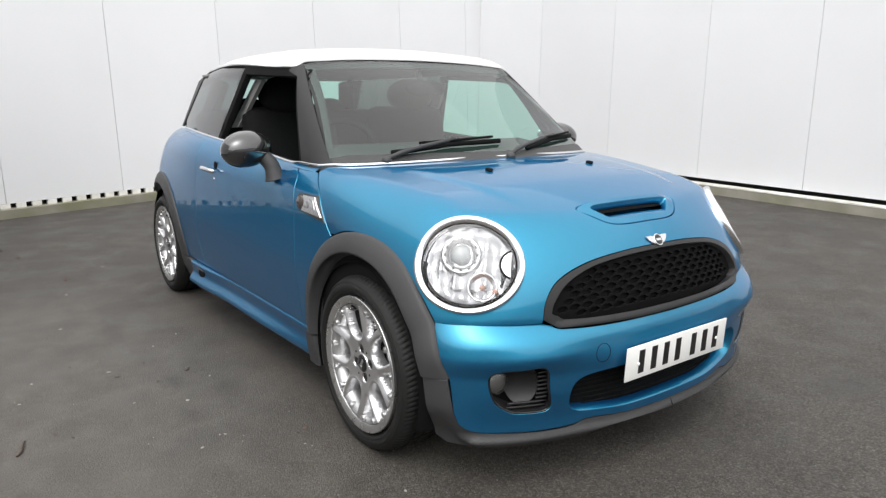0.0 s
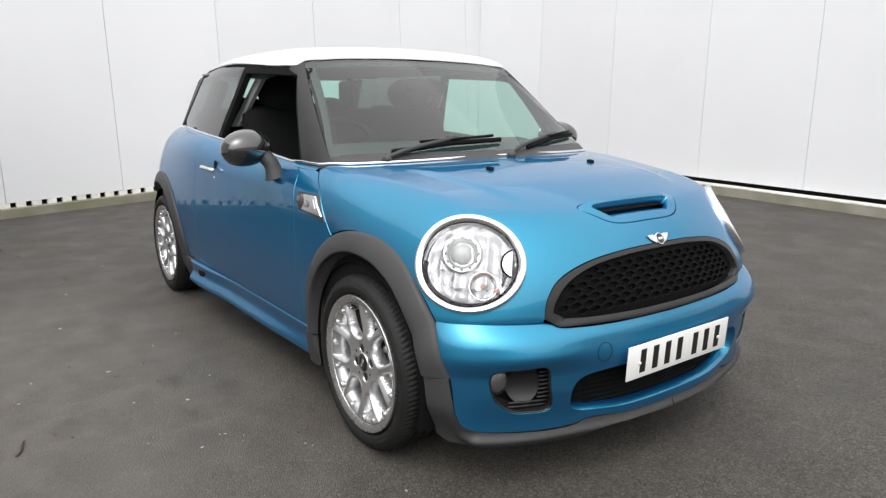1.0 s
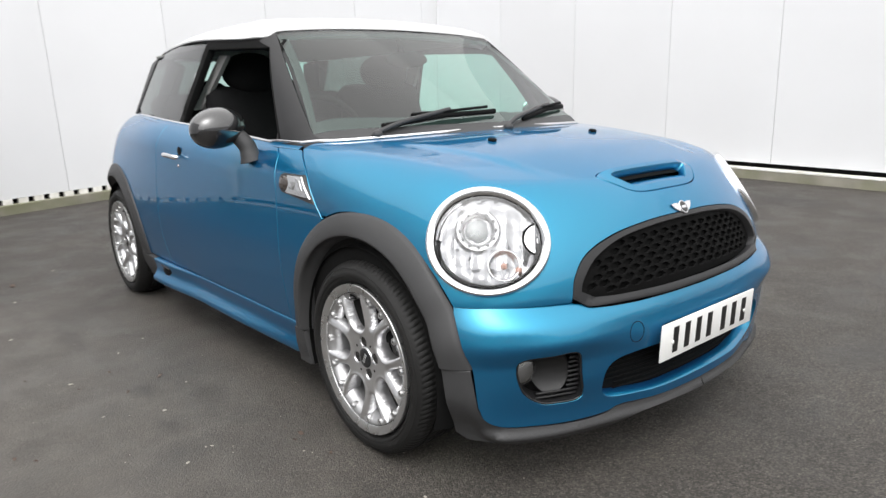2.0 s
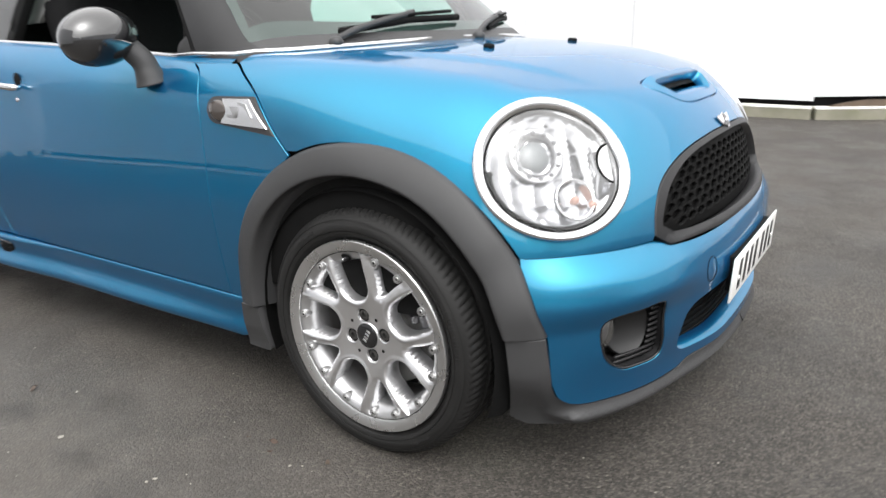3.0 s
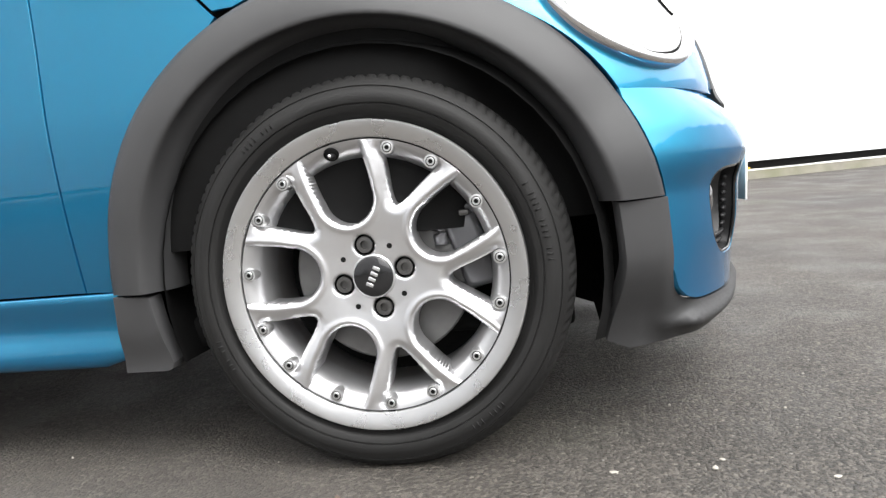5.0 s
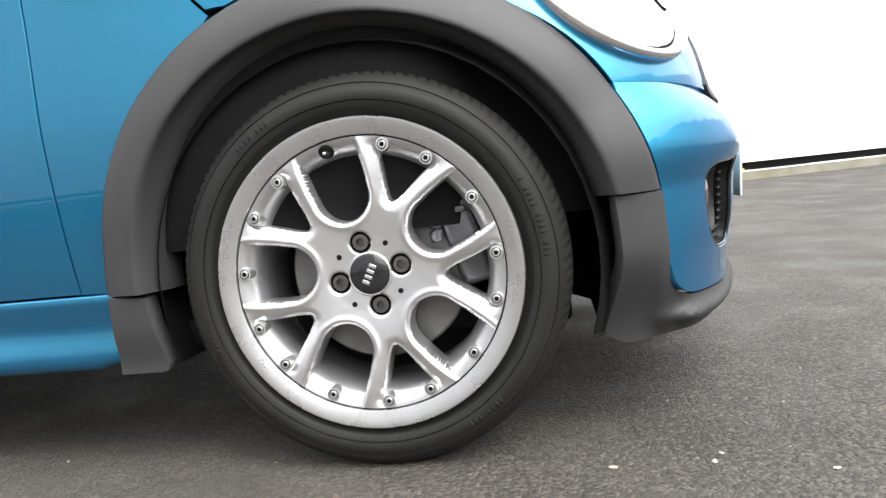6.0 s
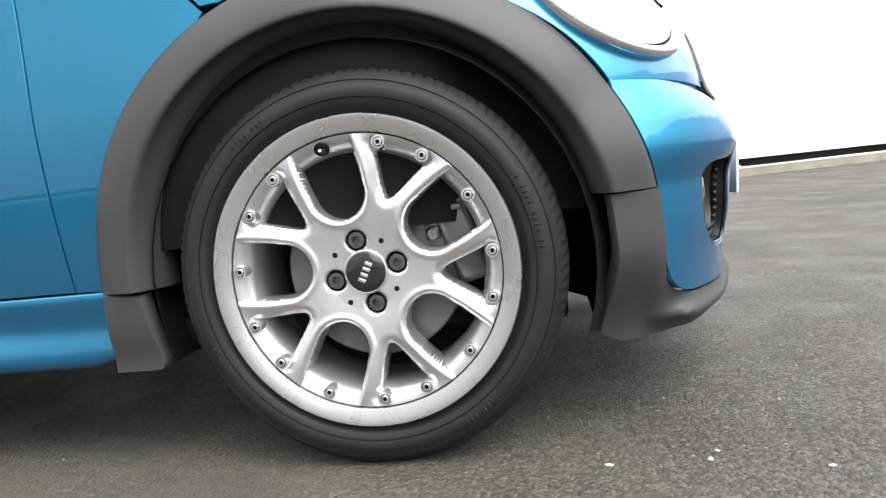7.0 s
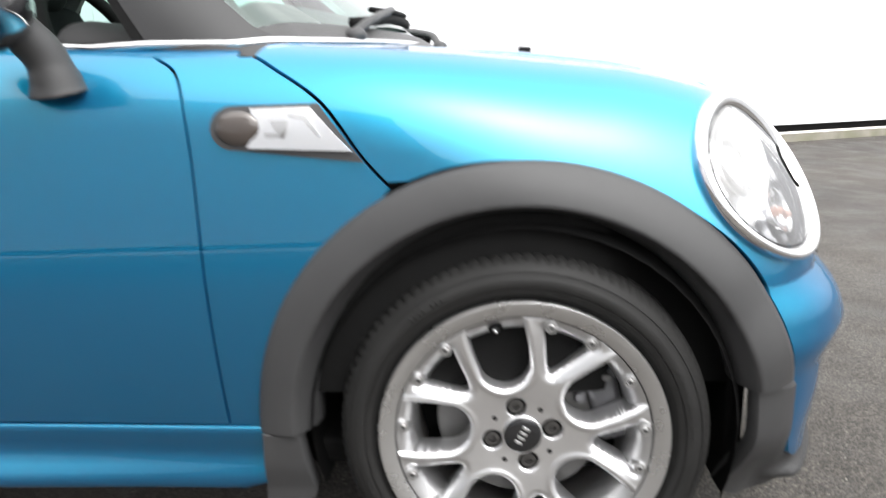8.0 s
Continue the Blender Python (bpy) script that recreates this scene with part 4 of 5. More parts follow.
part("bar", slab([(-0.012, -0.004), (0.012, -0.004), (0.012, 0.004), (-0.012, 0.004)], 0.0064), CHROME, badge, smooth=False)

# washer jets
for y in (-0.262, 0.262):
    q, n = lay(f_body, NOSE, (0.026, y, 0.92))
    jet = part("washer_jet", box((0.028, 0.020, 0.013), (0, 0, 0.004), 0.005), MATT, car)
    jet.matrix_local = Matrix.Translation(q[0]) @ Matrix.Rotation(radians(6), 4, "Y")

# ---- grille ----
grille = new("grille")
grille.parent = car
low_edge = curve([(0.60, -0.470, 0.524), (0.62, -0.35, 0.518), (0.64, -0.18, 0.513), (0.645, 0, 0.512)], 6)
outer_r = np.vstack([grille_r[::-1], low_edge])
outer = np.vstack([outer_r, mirrored(outer_r)[::-1][1:-1]])
in_top = curve([(0.572, 0, 0.696), (0.57, -0.16, 0.692), (0.562, -0.30, 0.675), (0.556, -0.395, 0.638), (0.552, -0.442, 0.588), (0.55, -0.454, 0.550)], 6)
in_low = curve([(0.60, -0.445, 0.548), (0.62, -0.35, 0.542), (0.64, -0.18, 0.538), (0.645, 0, 0.537)], 6)
inner_r = np.vstack([in_top[:-1], in_low])
inner = np.vstack([inner_r, mirrored(inner_r)[::-1][1:-1]])


def f_grille(p):
    z = p[:, 2]
    return f_body(p) - 0.003 - 0.013 * step01(0.548, 0.520, z) * step01(0.50, 0.44, np.abs(p[:, 1]))


panel("surround", f_grille, FRONT, outer, POD, grille, "black grille surround", holes=[inner], step=0.010, thick=0.04, gap=0.0012)
cells, edge2 = [], densify(FRONT.flat(inner), 0.02)
for row in range(9):
    for col in range(-12, 13):
        zc, yc = 0.545 + 0.0205 * row, 0.050 * (col + 0.5 * (row % 2))
        hexa = np.array([(0.57, yc + 0.0244 * a, zc + 0.0092 * b) for a, b in ((-1, 0), (-0.45, 1), (0.45, 1), (1, 0), (0.45, -1), (-0.45, -1))])
        if inside(FRONT.flat(hexa), edge2).all():
            cells.append(hexa)
wide = (inner - [0, 0, 0.61]) * [1, 1.03, 1.10] + [0, 0, 0.61]
panel("honeycomb", lambda p: f_body(p) + 0.020, FRONT, wide, MESH, grille, "black honeycomb mesh", holes=cells, step=0.012, gap=0, thick=0.009)
panel("backing", lambda p: f_body(p) + 0.031, FRONT, wide, MESH, grille, step=0.04, gap=0, thick=0)

# lower intake
panel("intake_backing", lambda p: f_bumper(p) + 0.05, FRONT, intake_line, MATT, car, step=0.03, gap=-0.03, thick=0)
for z in np.arange(0.252, 0.372, 0.017):
    w = 0.40 if z > 0.27 else 0.34
    y = np.linspace(-w, w, 30)
    q = cast(lambda p: f_bumper(p) + 0.043, np.stack([np.zeros(30), y, np.full(30, z)], 1), np.tile([1.0, 0, 0], (30, 1)))
    part("intake_slat", tube(q, 0.0026, 5), MATT, car)

# fog lamps in their pods
FOGBOWL = material("dull_reflector", (0.30, 0.30, 0.30), 0.35, 0.9, 0.1, 60)
for s in (-1, 1):
    pod = new("fog_lamp")
    pod.parent = car
    panel("recess", lambda p: f_bumper(p) + 0.065, FRONT, fog_line(s), MATT, pod, step=0.02, gap=-0.012, thick=0)
    q = densify(fog_line(s), 0.02)
    q0, n0 = lay(f_bumper, FRONT, q)
    v = np.vstack([q0 - n0 * 0.001, q0 - n0 * 0.07])
    m = len(q0)
    part("recess_wall", (v.tolist(), [], [(i, (i + 1) % m, m + (i + 1) % m, m + i) for i in range(m)]), POD, pod)
    part("pod_rim", tube(np.vstack([q0, q0[:2]]) - np.vstack([n0, n0[:2]]) * 0.004, 0.0035, 6), GLOSSBLACK, pod)
    def f_dish(p):
        d = ((np.abs(p[:, 1]) - 0.592) / 0.085) ** 2 + ((p[:, 2] - 0.352) / 0.066) ** 2
        return f_bumper(p) + 0.014 + 0.046 * np.clip(1 - d, 0, 1) ** 0.7
    edge = [(0.57, s * (0.598 + 0.080 * math.cos(k)), 0.352 + 0.064 * math.sin(k)) for k in np.linspace(0, 2 * np.pi, 48, endpoint=False)]
    panel("duct", f_dish, FRONT, np.array(edge), DUCT, pod, "grey dished duct", step=0.007, gap=0, thick=0.01)
    q, n = lay(f_bumper, FRONT, (0.53, s * 0.634, 0.366))
    c = q[0] - n[0] * 0.030
    part("lamp_lens", ball((0.022, 0.040, 0.042), c), LENS, pod, "clear fog lamp lens")
    part("lamp_reflector", ball((0.012, 0.036, 0.038), c - n[0] * 0.008), FOGBOWL, pod)
    for z in np.arange(0.284, 0.404, 0.0135):
        y = np.linspace(0.488, 0.60 if z < 0.31 else 0.522, 8)
        q = cast(lambda p: f_bumper(p) + 0.020, np.stack([np.zeros(8), y * s, np.full(8, z)], 1), np.tile([1.0, 0, 0], (8, 1)))
        part("pod_slat", tube(q, 0.0036, 6), POD, pod)


# towing eye cover
c = np.array([(0.65, -0.327 + 0.0285 * math.cos(k), 0.434 + 0.0285 * math.sin(k)) for k in np.linspace(0, 2 * np.pi, 40)])
q, n = lay(f_bumper, FRONT, c)
part("tow_cover_edge", tube(q, 0.0011, 6), MATT, car)

# ---- number plate, its signs as plain bars ----
plate = new("number_plate")
plate.parent = car
plate.matrix_local = Matrix.Translation((0.6820, 0, 0.386)) @ Matrix.Rotation(radians(3), 4, "Y")
part("plate_board", box((0.005, 0.52, 0.111), (0, 0, 0), 0.0016), PLATE, plate, "white front number plate")
part("plate_holder", box((0.020, 0.42, 0.09), (-0.0125, 0, 0), 0.002), MATT, plate)
y = -0.214
for k in range(7):
    part("plate_bar", box((0.0012, 0.027, 0.077), (0.0030, y + 0.025, 0), 0.0004), INK, plate, smooth=False)
    y += 0.061 + (0.022 if k == 3 else 0)
for y in (-0.205, 0.205):
    part("plate_screw", ball((0.003, 0.006, 0.006), (0.0045, y, -0.005), seg=12), PLATE, plate)

# ---- headlamps ----
REFLECTOR = material("faceted_reflector", (0.33, 0.33, 0.34), 0.12, 1.0, 0.04, 30)
FLANGE = material("satin_lamp_metal", (0.42, 0.42, 0.43), 0.22, 0.9, 0.05, 40)
HOUSING = material("dark_lamp_housing", (0.10, 0.10, 0.105), 0.35, 0.4, 0.1, 40)


def f_reflector(p):
    """A shallow bowl behind the lens, pressed into upright flutes and steps."""
    q = p * [1, -1, 1] if p[:, 1].mean() > 0 else p
    u, v = (q - HL_C) @ HL_U, (q - HL_C) @ HL_V
    bowl = np.clip(1 - (u / 0.136) ** 2 - (v / 0.128) ** 2, 0, 1) ** 0.6
    flute = 0.008 * np.abs(np.sin(u * 70)) + 0.006 * np.abs(np.sin(v * 58 + 0.6))
    return f_body(p) + 0.016 + bowl * 0.030 + flute * step01(0.25, 0.75, bowl)


def hl_pt(u, v, d, s):
    p = HL_C + HL_U * u + HL_V * v + HL_N * d
    return p if s < 0 else p * [1, -1, 1]


for s in (-1, 1):
    mm = (lambda q: q) if s < 0 else mirrored
    hl = new("headlamp")
    hl.parent = car
    rows = []
    for k, d in ((1.005, -0.004), (1.0, 0.006), (0.991, 0.0115), (0.975, 0.0160), (0.95, 0.0190), (0.92, 0.0188), (0.89, 0.0158), (0.86, 0.0100), (0.84, 0.003), (0.83, -0.012)):
        q, n = lay(f_body, NOSE, mm(hl_ring(0.162 * k, 0.152 * k, 96)))
        rows.append(q + n * d)
    v = np.vstack(rows)
    fs = [(i * 96 + j, i * 96 + (j + 1) % 96, (i + 1) * 96 + (j + 1) % 96, (i + 1) * 96 + j) for i in range(len(rows) - 1) for j in range(96)]
    part("bezel", (v.tolist(), [], fs if s < 0 else [f[::-1] for f in fs]), CHROME, hl, "chrome headlamp ring")
    q, n = lay(f_body, NOSE, mm(hl_ring(0.136, 0.1275, 64)))
    part("gasket", tube(np.vstack([q, q[:2]]) + np.vstack([n, n[:2]]) * 0.004, 0.0026, 6), MATT, hl, "black lamp gasket")
    panel("lens", f_body, NOSE, mm(hl_ring(0.135, 0.127)), LENS, hl, "clear headlamp lens", step=0.02, out=0.006, gap=0, thick=0.0).visible_shadow = False
    panel("reflector_bowl", f_reflector, NOSE, mm(hl_ring(0.136, 0.128)), REFLECTOR, hl, "silvery reflector", step=0.006, gap=0, thick=-0.014)
    az, el = radians(-39), radians(27)
    ax = Vector((math.cos(az) * math.cos(el), -s * math.sin(az) * math.cos(el), math.sin(el)))
    front = frame_at((0, 0, 0), ax).to_3x3().to_4x4() @ Matrix.Rotation(radians(-90), 4, "X")

    def turned(name, profile, u, v, d, mat, label="", n=40):
        ob = part(name, lathe(profile, n), mat, hl, label)
        ob.matrix_local = Matrix.Translation(hl_pt(u, v, d, s)) @ front
        return ob
    PU, PV, PD = -0.028, 0.034, 0.010
    turned("projector_barrel", [(0.064, 0.08), (0.064, 0.012), (0.061, 0.008)], PU, PV, PD, SATIN)
    turned("projector_ring", [(0.060, 0.03), (0.060, 0.004), (0.058, 0.000), (0.055, -0.002), (0.041, 0.004), (0.039, 0.010)], PU, PV, PD, FLANGE, "satin grey projector ring")
    turned("projector_sleeve", [(0.039, 0.006), (0.036, 0.020), (0.034, 0.022)], PU, PV, PD, HOUSING)
    for k in range(12):
        a = k * 2 * math.pi / 12
        dot = part("ring_hole", ball((0.0052, 0.0030, 0.0052), seg=12), HOUSING, hl)
        dot.matrix_local = Matrix.Translation(hl_pt(PU, PV, PD, s)) @ front @ Matrix.Translation((0.049 * math.cos(a), 0.0005, 0.049 * math.sin(a)))
    eye = part("projector_lens", ball((0.0345, 0.016, 0.0345)), material("projector_glass", (0.13, 0.14, 0.145), 0.12, 0.0, 0.05, 20), hl, "grey glass projector lens")
    eye.matrix_local = Matrix.Translation(hl_pt(PU, PV, PD, s)) @ front @ Matrix.Translation((0, 0.016, 0))
    turned("indicator_bowl", [(0.043, 0.05), (0.043, 0.0), (0.041, -0.001), (0.038, 0.006), (0.028, 0.024), (0.012, 0.034), (0.0, 0.036)], 0.040, -0.060, -0.006, CHROME, "chrome indicator bowl")
    b = part("indicator_bulb", ball((0.009, 0.014, 0.009)), AMBER, hl, "amber indicator bulb")
    b.matrix_local = Matrix.Translation(hl_pt(0.040, -0.060, -0.014, s)) @ front
    b = part("side_bulb", ball((0.009, 0.007, 0.009)), AMBER, hl)
    b.matrix_local = Matrix.Translation(hl_pt(0.078, -0.070, -0.016, s)) @ front
    # round cut-out at the inner edge of the lens
    arc = [hl_pt(0.128 + 0.040 * math.cos(a), 0.000 + 0.044 * math.sin(a), 0.028, s) for a in np.linspace(radians(105), radians(255), 24)]
    q, n = lay(f_body, NOSE, np.array(arc))
    part("washer_cap_edge", tube(q + n * 0.005, 0.0035, 6), MATT, hl)
    cap = [hl_pt(0.128 + 0.038 * math.cos(a), 0.042 * math.sin(a), 0.026, s) for a in np.linspace(radians(105), radians(255), 24)]
    q, n = lay(f_body, NOSE, np.array(cap))
    part("washer_cap", ([tuple(c) for c in (q + n * 0.0065)], [], [tuple(range(24))] if s > 0 else [tuple(range(24))[::-1]]), CHROME, hl)

# ---- flank details ----
def on_side(x, z, s, out=0.0, f=f_body):
    q = cast(f, np.array([[x, 0, z]], float), np.array([[0, s, 0.0]]))[0]
    return q + np.array([0, s * out, 0])


def plate_on(name, outline, s, mat, parent, out, thick, label=""):
    return panel(name, f_body, Across(s), on_flank(outline, s), mat, parent, label, step=0.01, gap=0, out=out, thick=thick)


for s in (-1, 1):
    sc = new("side_scuttle")
    sc.parent = car
    rnd = [(-0.432 + 0.034 * math.cos(a), 0.803 + 0.032 * math.sin(a)) for a in np.linspace(radians(95), radians(275), 14)]
    plate_on("scuttle_base", [*rnd, (-0.33, 0.760), (-0.236, 0.750), (-0.302, 0.836)], s, PLASTIC, sc, 0.006, 0.008)
    plate_on("scuttle_plate", [(-0.402, 0.829), (-0.312, 0.829), (-0.252, 0.767), (-0.41, 0.774), (-0.392, 0.80)], s, SATIN, sc, 0.012, 0.007, "chrome plate with a plain raised mark")
    plate_on("scuttle_mark", [(-0.372, 0.812), (-0.345, 0.812), (-0.345, 0.804), (-0.352, 0.788), (-0.380, 0.788), (-0.380, 0.796), (-0.362, 0.796)], s, RIM, sc, 0.0145, 0.003)
    plate_on("scuttle_groove", [(-0.345, 0.822), (-0.318, 0.818), (-0.296, 0.79), (-0.300, 0.788), (-0.322, 0.812), (-0.345, 0.817)], s, RIM, sc, 0.0140, 0.002)
    p = on_side(-0.421, 0.803, s, 0.006)
    part("side_indicator", ball((0.037, 0.012, 0.027), p), SMOKE, sc, "smoked oval side indicator")
    # handle
    hd = new("door_handle")
    hd.parent = doors[s]
    a, b = on_side(-1.505, 0.848, s, 0.034), on_side(-1.390, 0.842, s, 0.028)
    line = curve([on_side(-1.518, 0.849, s, 0.012), a, (a + b) / 2 + [0, s * 0.006, 0.002], b, on_side(-1.378, 0.841, s, 0.008)], 6)
    part("grip", tube(line, np.interp(np.linspace(0, 1, len(line)), [0, 0.2, 0.8, 1], [0.006, 0.012, 0.011, 0.006]), 10), CHROME, hd, "chrome pull handle")
    c = on_side(-1.412, 0.862, s)
    # flat black disc stands for the shade in the body-coloured cup
    part("cup_shade", ball((0.024, 0.0035, 0.024), c), MATT, hd, "black disc standing for the shaded handle recess")
    part("lock", ball((0.008, 0.004, 0.008), on_side(-1.425, 0.80, s), seg=14), CHROME, hd)
    # mirror
    mr = new("door_mirror")
    mr.parent = car
    shell_m = Matrix.Rotation(radians(14 * -s), 4, "Z") @ Matrix.Rotation(radians(-6 * s), 4, "X")
    part("housing", ball((0.078, 0.108, 0.073), (-0.757, s * 0.876, 0.984), shell_m, 36), MIRRORBLACK, mr, "gloss black mirror housing")
    part("lower_shell", ball((0.074, 0.100, 0.060), (-0.760, s * 0.876, 0.971), shell_m, 36), PLASTIC, mr)
    part("mirror_glass", ball((0.010, 0.085, 0.056), (-0.818, s * 0.876, 0.984), shell_m, 24), CHROME, mr, "mirror glass")
    arm = curve([(-0.735, s * 0.818, 0.958), (-0.714, s * 0.793, 0.920), (-0.706, s * 0.785, 0.885), (-0.704, s * 0.780, 0.862)], 6)
    part("arm", tube(arm, np.interp(np.linspace(0, 1, len(arm)), [0, 0.5, 1], [0.030, 0.032, 0.044]), 16), PLASTIC, mr, "black plastic mirror arm")

# vents at the back of the side skirts
for s in (-1, 1):
    vent = new("skirt_vent")
    vent.parent = car
    part("vent_opening", ball((0.066, 0.016, 0.033), on_side(-1.745, 0.262, s, 0.016), Matrix.Rotation(radians(-14), 4, "Y")), MATT, vent, "black skirt vent")
    for k in range(3):
        p, q = on_side(-1.795 + 0.010 * k, 0.281 - 0.017 * k, s, 0.027), on_side(-1.700 - 0.010 * k, 0.275 - 0.017 * k, s, 0.027)
        part("vent_slat", tube([p, q], 0.004, 6), PLASTIC, vent)

# roof details
sun_r = rounded(0, 0.36, 0.38, -1.52, -1.00, 0.35)
panel("sunroof", f_cabin, ROOFWAY, sun_r + [0, 0, 0.6], GLOSSBLACK, car, "dark glass sunroof", step=0.05, out=0.0055, thick=0.012, gap=0)
part("aerial", tube([(-2.28, 0, 1.37), (-2.287, 0, 1.475)], 0.010, 10), MATT, car, "stub of a roof aerial")

# ---- wipers ----
for y0, y1, ya in ((-0.47, 0.03, -0.50), (0.14, 0.60, 0.02)):
    wp = new("wiper")
    wp.parent = car

    def glass_pt(y, z, out):
        q = cast(f_cabin, np.array([[-1.3, y, z]]), np.array([[1.0, 0, 0]]))
        return q[0] + grad(f_cabin, q)[0] * out
    zs = np.interp(np.linspace(0, 1, 12), [0, 0.5, 1], [0.966, 0.992, 0.998])
    blade = [glass_pt(y, z, 0.014) for y, z in zip(np.linspace(y0, y1, 12), zs)]
    part("blade", tube(blade, 0.007, 6, 1.6), MATT, wp, "black wiper blade")
    spine = [glass_pt(y, z + 0.004, 0.028) for y, z in zip(np.linspace(y0 + 0.12, y1 - 0.04, 8), np.interp(np.linspace(0, 1, 8), [0, 1], [0.985, 1.0]))]
    part("blade_frame", tube(spine, 0.006, 6), MATT, wp)
    arm = curve([glass_pt(ya, 0.948, 0.012), glass_pt(ya + 0.10, 0.968, 0.026), glass_pt((y0 + y1) / 2 + 0.03, 1.0, 0.030)], 6)
    part("arm", tube(arm, 0.009, 6), PLASTIC, wp)
    part("pivot", ball((0.02, 0.02, 0.016), glass_pt(ya, 0.945, 0.008), seg=14), PLASTIC, wp)
# scuttle panel below the screen
sc_t = curve([(-0.47, -0.655, 0.955), (-0.37, -0.60, 0.972), (-0.27, -0.35, 0.975), (-0.22, 0, 0.972)], 6)
sc_b = curve([(-0.43, -0.69, 0.908), (-0.34, -0.60, 0.916), (-0.235, -0.35, 0.930), (-0.19, 0, 0.935)], 6)
rr_ = np.vstack([sc_t[::-1], sc_b])
panel("windscreen_scuttle", f_cabin, SCREENWAY, np.vstack([rr_, mirrored(rr_)[::-1][1:-1]]), PLASTIC, car, "black plastic scuttle under the windscreen", step=0.03, out=0.003)

# ---- wheels ----
ARMS, TAU = radians(67), 2 * math.pi


def polar(r, a):
    return (r * math.cos(a), r * math.sin(a))


def notch(half, a0):
    """One side of an opening mirrored about its axis, turned to the angle a0."""
    c, q = math.cos(a0), math.sin(a0)
    pts = [(u, -v) for u, v in half[::-1]] + half[1:]
    return np.array([(u * c - v * q, u * q + v * c) for u, v in pts])


U_SIDE = [(0.127 - 0.0425 * math.cos(k), 0.0415 * math.sin(k)) for k in np.linspace(0, math.pi / 2, 11)] + [(0.140, 0.0434), (0.155, 0.0448), (0.175, 0.0456), (0.190, 0.0454), (0.1975, 0.0440), (0.2012, 0.0418), (0.2030, 0.0385)]
V_SIDE = [(0.1152, 0.0), (0.1168, 0.0046), (0.1225, 0.0094), (0.133, 0.0156), (0.143, 0.0206), (0.155, 0.0264), (0.170, 0.0342), (0.183, 0.0415), (0.191, 0.0455), (0.1960, 0.0468), (0.1995, 0.0455), (0.2015, 0.0435)]


def spider_mesh():
    """Hub and ten forked spokes: a star-shaped plate with rolled edges."""
    us = [notch(U_SIDE, ARMS + TAU / 10 + k * TAU / 5) for k in range(5)]
    vs = [notch(V_SIDE, ARMS + k * TAU / 5) for k in range(5)]
    star = []
    for k in range(5):
        star += [vs[k], us[k]]
    nuts = [np.array([(polar(0.05, radians(12) + k * TAU / 4)[0] + 0.0160 * math.cos(a), polar(0.05, radians(12) + k * TAU / 4)[1] + 0.0160 * math.sin(a)) for a in np.linspace(0, TAU, 24, endpoint=False)]) for k in range(4)]
    q, fs = sheet([np.vstack(star), *nuts], 0.0027)

    def near(loops):
        e = np.vstack([[a + (b - a) * t for a, b in zip(w, w[1:]) for t in (0, 0.25, 0.5, 0.75)] for w in loops])
        return np.array([math.sqrt(np.min(np.sum((e - p) ** 2, 1))) for p in q])
    du, dv, dn = near(us), near(vs), near(nuts)
    r = np.hypot(q[:, 0], q[:, 1])
    o = np.interp(r, [0, 0.034, 0.058, 0.085, 0.12, 0.15, 0.18, 0.207], [0.016, 0.016, 0.0145, 0.0110, 0.0075, 0.0045, 0.0022, 0.0024])
    o = o + 0.0055 * np.clip(1 - du / 0.0075, 0, 1) ** 2 + 0.0090 * np.clip(1 - dv / 0.0165, 0, 1) ** 2 * step01(0.206, 0.190, r)
    o = o - 0.0020 * np.exp(-((du - 0.0080) / 0.0042) ** 2)
    o = o + 0.0022 * np.clip(1 - dn / 0.004, 0, 1) ** 2
    verts = [(x, w, z) for (x, z), w in zip(q, o)]
    fs = [tuple(int(i) for i in f[::-1]) for f in fs]
    have = {}
    for f in fs:
        for a, b in zip(f, f[1:] + f[:1]):
            have[(a, b)] = 1
    walls = []
    back = {}
    for a, b in list(have):
        if (b, a) not in have:
            for i in (a, b):
                if i not in back:
                    back[i] = len(verts)
                    verts.append((q[i][0], 0.056 if r[i] > 0.075 else 0.042, q[i][1]))
            walls.append((b, a, back[a], back[b]))
    return verts, [], fs + walls


